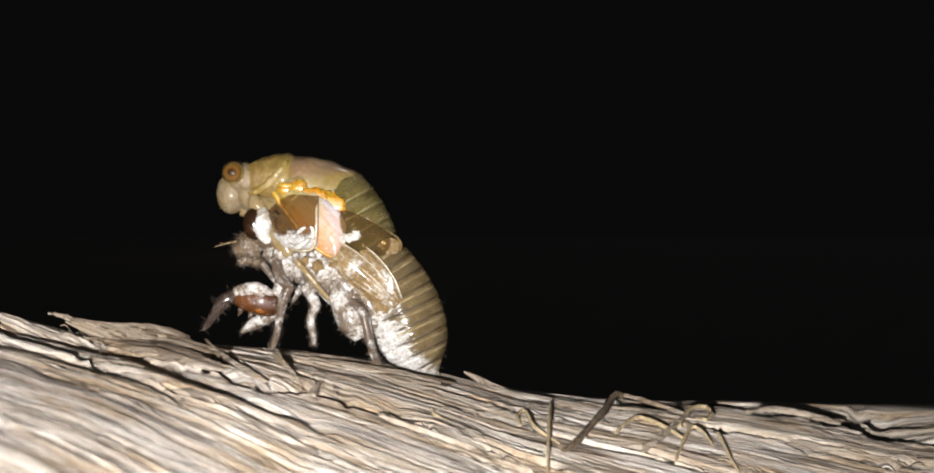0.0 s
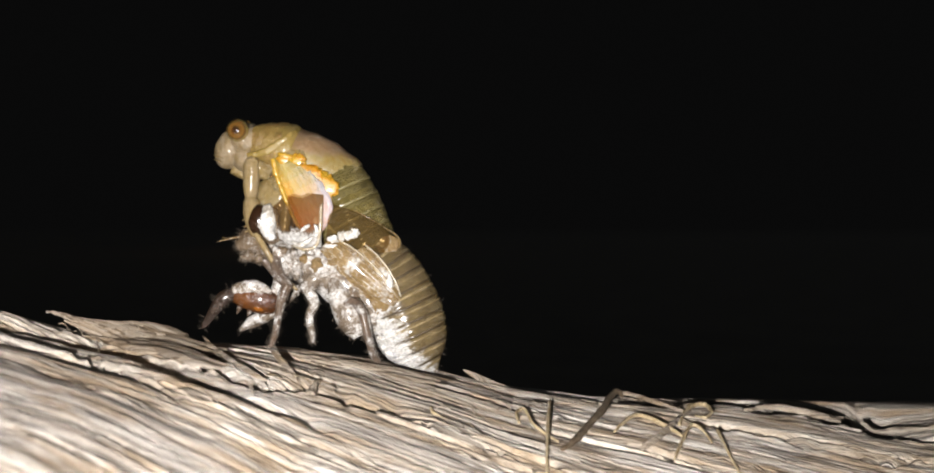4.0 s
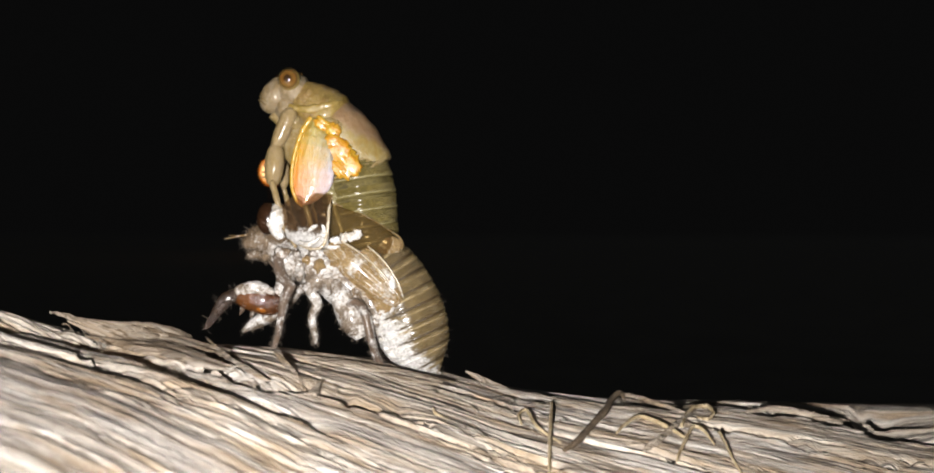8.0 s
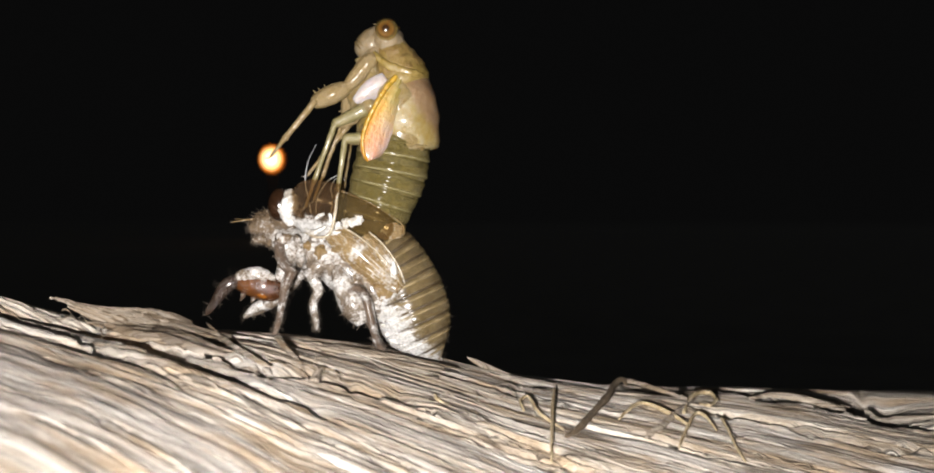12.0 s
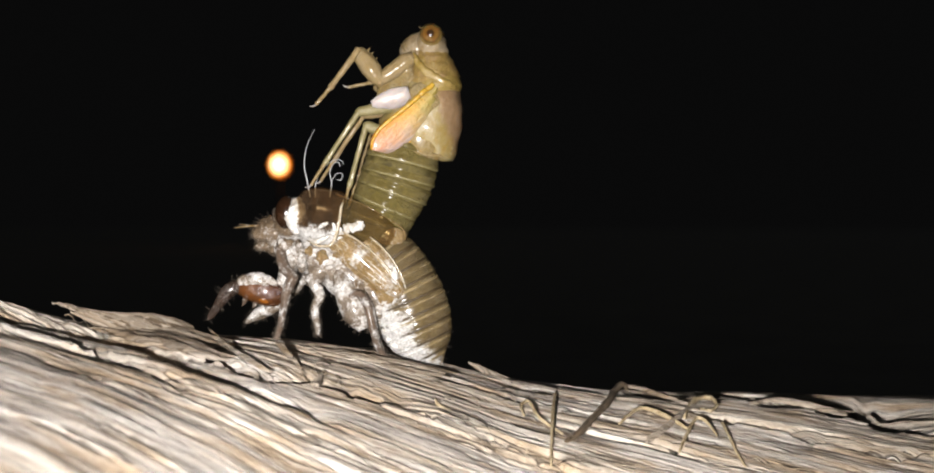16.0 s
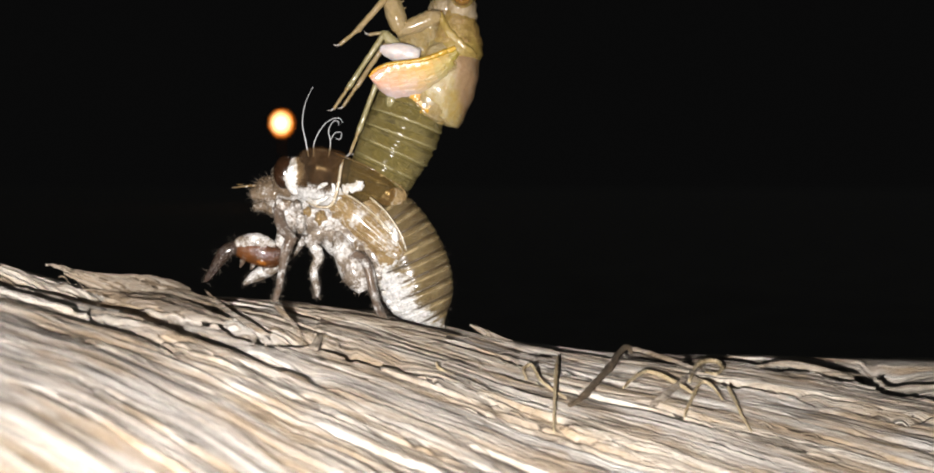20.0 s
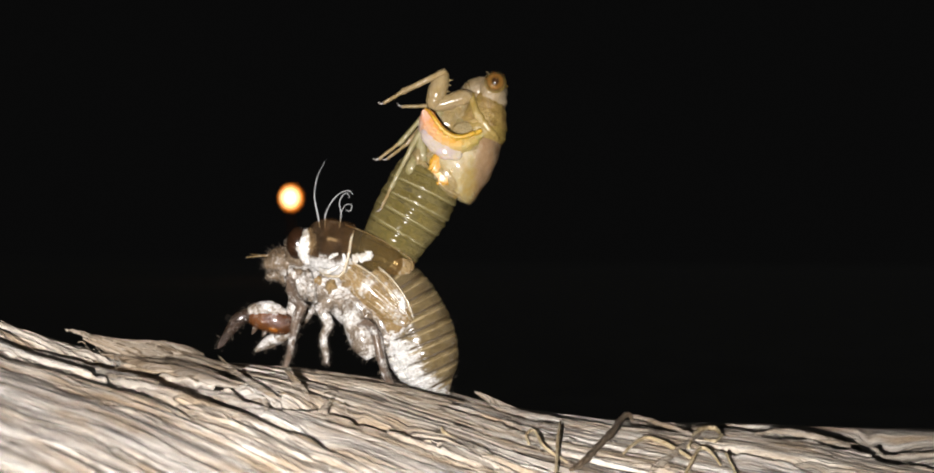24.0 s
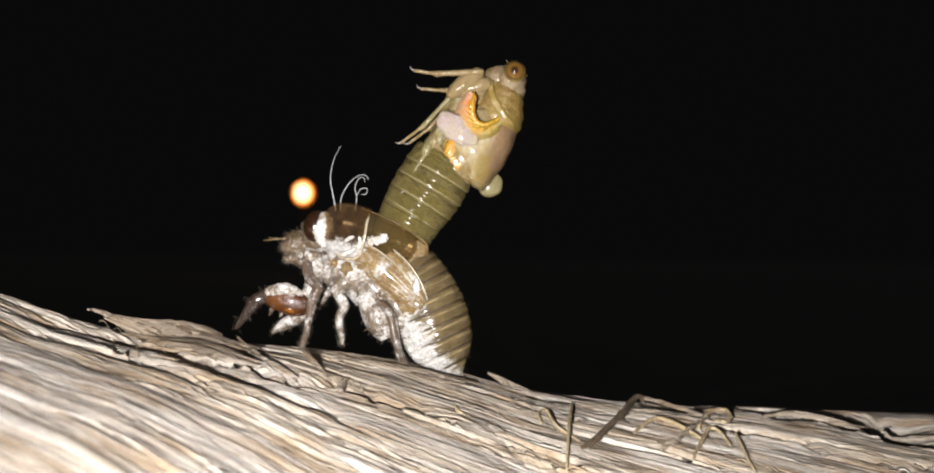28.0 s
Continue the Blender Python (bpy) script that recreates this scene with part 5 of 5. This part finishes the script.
for i, r in enumerate(RING_R):
    r2 = RING_R[i + 1] if i + 1 < len(RING_R) else 5
    rows = [(x, 0, 0, q, q * 0.92) for x, q in ((-6, r * 0.93), (0, r * 0.99), (8, r), (18, (r + r2) / 2 * 1.008), (26, r2 * 1.014), (30, r2 * 1.008), (33, r2 * 0.95))]
    seg = part("abdomen_ring", tube(rows, 44, 4, 2.2, 0.14), SKIN_ABDOMEN, cicada, "soft olive-green abdomen ring")
    part("rim", tube([(x, 0, 0, q, q * 0.92) for x, q in ((26.5, r2 * 1.012), (28, r2 * 1.022), (29, r2 * 1.020), (30.5, r2 * 1.004))], 44, 1, 2.2, 0.14), SKIN_RIM, seg, "thin pale rim")
    wide = 17 if i == 1 else 12 if i == 2 else 8.2
    part("dark_band", tube([(x, 0, 0.2, q, q * 0.922) for x, q in ((5.5, r - 0.6), (6.3, r + 0.8), (wide - 0.8, r + 0.7), (wide, r - 0.6))], 44, 2, 2.2, 0.14), SKIN_BAND, seg, "dark green-brown band")
    MOVERS.append((seg, lambda t, i=i: ring_pose(t, i)))


# legs: angles on the plan, clockwise from the right
def leg(root, lengths, radii, angles, dys, mats, names, label):
    """A chain of joints keyed one by one."""

    def joint(t, k):
        a, b = on_body(t, *root)
        for j in range(k):
            g = radians(table(t, angles[j]))
            a, b = a + lengths[j] * math.cos(g), b + lengths[j] * math.sin(g)
        return plan_pose(a, b, table(t, angles[k]), dys[k])

    for k, (n, r) in enumerate(zip(lengths, radii)):
        rows = [(n * u, 0, 0, q, q * 0.9) for u, q in zip((-0.03, 0.12, 0.4, 0.75, 0.97, 1.03), r)]
        rows = [(-0.03 * n - r[0] * c, 0, 0, r[0] * q, r[0] * q * 0.9) for c, q in ((0.85, 0.12), (0.72, 0.5), (0.4, 0.82))] + rows + [(1.03 * n + r[5] * c, 0, 0, r[5] * q, r[5] * q * 0.9) for c, q in ((0.4, 0.8), (0.75, 0.2))]
        ob = part(names[k], tube(rows, 14, 5, 1.0, 0.12), mats[k], cicada, label)
        if names[k] == "femur" and len(lengths) == 4:
            for u in (0.5, 0.68, 0.82):
                part("spine", limb([(n * u, 0, -r[2] * 0.8), (n * u + 2, 0, -r[2] - 3.5)], (2, 0.5), 6, 3), SKIN_LEG, ob)
        if names[k] == "foot":
            for v in (-1, 1):
                part("claw", limb([(n, v, 0), (n + 5, v * 3, -2), (n + 8, v * 4, -6)], (1.6, 1.2, 0.4), 6, 4), SHELL_LEG, ob)
        MOVERS.append((ob, lambda t, k=k: joint(t, k)))


FORE = ([(0, 60), (2, 80), (5, 98), (8, 113), (9, 113), (10, 112), (11, 131), (12, 130), (12.5, 131), (15, 136), (17, 152), (21, 160), (24, 163), (28, 163)],
        [(0, 50), (5, 88), (8, 95), (9, 108), (10, 124), (11, 136), (12, 155), (12.5, 165), (14.5, 218), (15, 228), (17, 240), (19, 248), (21, 257), (23.5, 288), (24, 287), (25, 299), (28, 322)],
        [(0, 50), (5, 60), (8, 75), (9, 90), (10, 100), (11, 109), (12, 129), (15, 132), (17, 121), (19, 127), (21, 136), (24, 154), (25, 168), (28, 177)],
        [(0, 45), (5, 45), (8, 60), (9, 90), (10, 102), (11, 112), (12, 128), (15, 124), (17, 137), (21, 142), (24, 149), (25, 168), (28, 188)])
FAR_FORE = ([(0, 55), (5, 92), (8, 104), (10, 112), (11, 122), (15, 140), (28, 142)],
            [(0, 50), (5, 75), (8, 88), (9, 100), (10, 106), (11, 110), (12, 90), (13, 40), (14.5, -20), (17, -30), (28, -34)],
            [(0, 50), (5, 55), (8, 75), (10, 100), (11, 112), (12.5, 140), (15, 164), (17, 166), (21, 176), (28, 180)],
            [(0, 45), (5, 45), (8, 70), (11, 115), (15, 168), (17, 168), (28, 184)])
MID = ([(0, 60), (2, 85), (5, 100), (8, 104), (9, 108), (10, 128), (11, 150), (15, 166), (17, 173), (19, 205), (21, 245), (24, 275), (28, 285)],
       [(0, 35), (5, 48), (8, 74), (9, 84), (10, 98), (11, 106), (15, 122), (17, 125), (21, 124), (24, 131), (28, 133)],
       [(0, 35), (5, 48), (8, 70), (9, 80), (10, 98), (11, 104), (15, 122), (17, 122), (21, 125), (24, 142), (28, 143)])
HIND = ([(0, 35), (5, 48), (8, 78), (9, 100), (10, 150), (11, 170), (15, 196), (17, 205), (19, 215), (21, 232), (24, 262), (28, 285)],
        [(0, 35), (5, 48), (8, 72), (9, 80), (10, 92), (11, 96), (15, 104), (17, 107), (21, 112), (24, 117), (28, 119)],
        [(0, 35), (5, 48), (8, 68), (10, 90), (11, 95), (17, 108), (28, 118)])
THIN = ((4, 5, 4.2, 4, 4.5, 2.5), (2.6, 3, 2.6, 2.4, 2.6, 1.2))
leg((28, -44), (60, 62, 76, 38), ((12, 14.5, 13.5, 12, 9.5, 7), (9, 13.5, 16, 14.5, 10, 5), (5, 5.5, 5, 4.6, 5, 3), (3.4, 3.6, 3, 2.8, 3, 1.4)), FORE, (-40, -42, -52, -52), (SKIN_LEG, SKIN_LEG, SKIN_LEG, SKIN_LEG), ("hip_joint", "femur", "shin", "foot"), "pale tan front leg")
leg((34, -48), (62, 56, 62, 42), ((8, 11, 12, 11, 9, 6), (8, 10, 11, 10, 8, 5), (4.5, 5, 4.6, 4.2, 4.6, 3), (3.2, 3.4, 2.8, 2.6, 2.8, 1.3)), FAR_FORE, (20, 24, 26, 26), (SKIN_LEG,) * 4, ("hip_joint", "femur", "shin", "foot"), "far front leg, tan and in shade")
leg((100, -80), (60, 102, 44), ((8, 11, 11, 9, 8, 5), *THIN), MID, (-34, -36, -36), (SKIN_LEG_GREEN, SKIN_LEG_GREEN, SKIN_LEG), ("femur", "shin", "foot"), "pale greenish middle leg")
leg((106, -74), (58, 94, 40), ((8, 10, 10, 9, 8, 5), *THIN), MID, (22, 26, 26), (SKIN_LEG,) * 3, ("femur", "shin", "foot"), "far middle leg in shade")
leg((148, -92), (45, 104, 40), ((8, 10, 10, 9, 8, 5), *THIN), HIND, (-40, -44, -44), (SKIN_LEG_GREEN, SKIN_LEG_GREEN, SKIN_LEG), ("femur", "shin", "foot"), "pale greenish hind leg")
leg((152, -88), (42, 98, 38), ((8, 10, 10, 9, 8, 5), *THIN), HIND, (24, 26, 26), (SKIN_LEG,) * 3, ("femur", "shin", "foot"), "far hind leg in shade")

# near fore wing: ten stiff pieces, hinged end to end
WING_BEND = ([(0, 44), (2, 50), (5, 66), (8, 106), (9, 107), (10, 108), (11, 113), (12.5, 118), (15, 124), (17, 128), (19, 138), (21, 147), (23.5, 145), (25, 135), (28, 128)],
             [(0, 46), (2, 52), (5, 68), (8, 102), (9, 104), (10, 106), (11, 110), (12.5, 118), (15, 128), (17, 138), (19, 150), (21, 160), (23.5, 166), (25, 172), (28, 176)],
             [(0, 48), (2, 54), (5, 70), (8, 98), (9, 100), (10, 102), (11, 107), (12.5, 118), (15, 130), (17, 150), (19, 165), (21, 176), (23.5, 200), (25, 220), (28, 228)],
             [(0, 50), (2, 56), (5, 72), (8, 92), (9, 94), (10, 95), (11, 96), (12.5, 112), (15, 130), (17, 152), (19, 168), (21, 182), (23.5, 222), (25, 252), (28, 266)],
             [(0, 52), (2, 58), (5, 74), (8, 88), (9, 90), (10, 88), (11, 84), (12.5, 104), (15, 126), (17, 142), (19, 160), (21, 184), (23.5, 240), (25, 278), (28, 296)])
WING_N = 10
WING_STEP = 14.8
TUCK = [(0, 8), (8, 8), (9.5, 2), (10.5, 0), (28, 0)]     # held in by the shell at first
TWIST = [(0, 0), (8.5, 0), (9.5, -20), (10.5, -40), (15, -42), (19, -32), (21, -30), (23.5, -50), (25, -56), (28, -58)]
WING_REACH = [(0, 1.0), (20, 1.0), (21.5, 0.97), (23.5, 0.86), (25, 0.78), (28, 0.68)]     # the wing draws together as it curls
HINGE = [(0, 64, -26), (8, 64, -26), (11, 70, -17), (17, 78, -8), (28, 80, -6)]


def wing_half(u):
    """Half-widths before and behind the wing's axis, u from root to tip."""
    end = math.sqrt(max(0.0, 1 - max(0.0, (u - 0.72) / 0.28) ** 2))
    end *= min(1.0, 0.55 + 3.5 * u)
    return (9 + 9 * math.sin(math.pi * min(1, u * 0.8))) * end + 0.6, (13 + 37 * math.sin(math.pi * min(1, 0.06 + u * 0.72)) ** 1.2) * end + 1.0


def wing_angle(t, k):
    x = min(max((k + 0.5) / WING_N * 5 - 0.5, 0), 4)
    i = min(int(x), 3)
    return table(t, WING_BEND[i]) * (1 - x + i) + table(t, WING_BEND[i + 1]) * (x - i)


def wing_piece(k, dy, label):
    n = WING_STEP * (1.4 if k < WING_N - 1 else 1.0)

    def width(u):
        return wing_half(min(1.0, (k * WING_STEP + u * n) / (WING_N * WING_STEP)))

    ob = part("wing_piece", blade(n, width, 5, 7, 6, 14, 0.5, 1.0, True), WING_SKINS[k], cicada, label)
    cord = [(n * u, -3.5, -width(max(u, 0))[0] + 2) for u in (-0.05, 0.35, 0.7, 1.02)]
    fat = 4.3 - 0.2 * k
    part("front_edge", limb(cord, (fat * 0.97, fat * 1.1, fat * 0.97, fat * 1.06), 12, 5, 0.8), WING_CORD if k < 8 else WING_ORANGE, ob, "thick yellow front edge")

    def place(t):
        a, b = on_body(t, table(t, HINGE, 1), table(t, HINGE, 2))
        for j in range(k):
            g = radians(wing_angle(t, j))
            a, b = a + WING_STEP * table(t, WING_REACH) * math.cos(g), b + WING_STEP * table(t, WING_REACH) * math.sin(g)
        return plan_pose(a, b, wing_angle(t, k), dy + table(t, TUCK) * min(1.0, 0.4 + k / 8), table(t, TWIST))

    MOVERS.append((ob, place))
    return ob


for k in range(WING_N):
    wing_piece(k, -67 - k * 0.35 + (14, 7, 2.5, 0)[min(k, 3)], "olive-yellow wing root" if k < 3 else "orange part of the wing bud" if k < 7 else "salmon-pink tip of the wing bud")

# the far fore wing: a pale bud that swings up, and later a lobe that bulges behind the back
far_wing = part("far_wing", blade(64, lambda u: (4 + 11 * math.sin(math.pi * min(1, 0.2 + 0.78 * u)), 5 + 14 * math.sin(math.pi * min(1, 0.2 + 0.78 * u))), 4.5, 6, 14, 8, 2.0, 3), WING_PALE, cicada, "pale pink far wing bud")
FAR_OUT = [(0, -10), (8.5, -10), (10, -24), (11, -40), (12.5, -52), (15, -57), (21, -57), (23.5, -36), (28, -10)]
FAR_ANG = [(0, 48), (5, 66), (8, 104), (9.5, 112), (10, 118), (11, 134), (12, 144), (15, 158), (17, 170), (19, 184), (21, 197), (23.5, 190), (25, 150), (28, 135)]
FAR_ROOT = [(0, 84, -14), (9, 84, -14), (11, 72, -26), (12, 66, -32), (15, 78, -46), (17, 88, -56), (21, 94, -68), (23.5, 92, -34), (28, 84, 16)]
MOVERS.append((far_wing, lambda t: plan_pose(*on_body(t, table(t, FAR_ROOT, 1), table(t, FAR_ROOT, 2)), table(t, FAR_ANG), table(t, FAR_OUT), -20)))
lobe = part("far_wing_lobe", ball((0, 0, 0), (24, 9, 22), 18, 0.12, 0.06), SKIN_RIM, cicada, "pale green lobe of the far wing")
LOBE = [(0, 140, -30), (22, 140, -30), (23.5, 172, -24), (24, 178, -16), (25, 186, -2), (26, 190, 6), (27, 192, 11), (28, 192, 13)]
MOVERS.append((lobe, lambda t: plan_pose(*on_body(t, table(t, LOBE, 1), table(t, LOBE, 2)), table(t, TILT) - 20, 36)))
fold = part("wing_fold", ball((0, 0, 0), (40, 8, 21), 24, 0.22, 0.05), WING_FOLD, cicada, "pinkish crumpled membrane of the wing")
FOLD = [(0, 112, -40, 40, -24), (21.5, 112, -46, 40, -28), (23.5, 114, -64, 40, -60), (25, 117, -72, 38, -65), (28, 118, -67, 36, -64)]
MOVERS.append((fold, lambda t: plan_pose(*on_body(t, table(t, FOLD, 1), table(t, FOLD, 2)), table(t, FOLD, 3), table(t, FOLD, 4))))


# ---- three small lights that cross the dark behind ----
def passing_light(label, colour, power, rows, r, spread):
    """Rows: t, plan a, b; 0.9 m from the insect's plane."""
    ob = thing("flying_light", label, "light", pose(0, 0, 0))
    far = 0.9
    for dz in spread:
        bm = bmesh.new()
        bmesh.ops.create_uvsphere(bm, u_segments=20, v_segments=14, radius=r)
        part("glow", bm, glow("glow", colour, tuple(0.75 * v for v in colour), power * (1.0 if dz >= 0 else 0.55), r), ob, "", pose(0, 0.02 * dz, dz))
    k = far / (DEPTH * MM) * UNIT
    path = [(t, pose((a - 784) * k, far, LIFT + (397 - b) * k)) for t, a, b in rows]
    return ob, path


PASSING = [passing_light("small red light rising through the dark", (0.62, 0.012, 0.016), 2.2, [(0, 835, 900), (23.9, 835, 900), (24.1, 812, 735), (24.2, 797, 524), (24.3, 778, 300), (24.4, 750, 64), (24.5, 725, -190), (24.8, 700, -500), (28, 700, -500)], 0.0052, (0.0055, -0.0055)),
           passing_light("faint red light rising through the dark", (0.10, 0.003, 0.005), 2.2, [(0, 850, 900), (0.8, 850, 900), (0.9, 834, 880), (1.0, 800, 572), (1.1, 765, 246), (1.2, 735, -60), (1.4, 700, -500), (28, 700, -500)], 0.0052, (0.0,)),
           passing_light("small pink light falling through the dark", (0.95, 0.30, 0.20), 2.2, [(0, 740, -700), (26.6, 750, -700), (26.9, 735, -340), (27.0, 746, 34), (27.1, 782, 383), (27.2, 812, 690), (27.5, 835, 900), (28, 835, 900)], 0.0052, (0.0058, -0.0058))]


def motions():
    times = [0.5 * i for i in range(57)]
    for ob, place in MOVERS:
        walk(ob, [(t, place(t)) for t in times])
    for ob, path in PASSING:
        walk(ob, path)


motions()
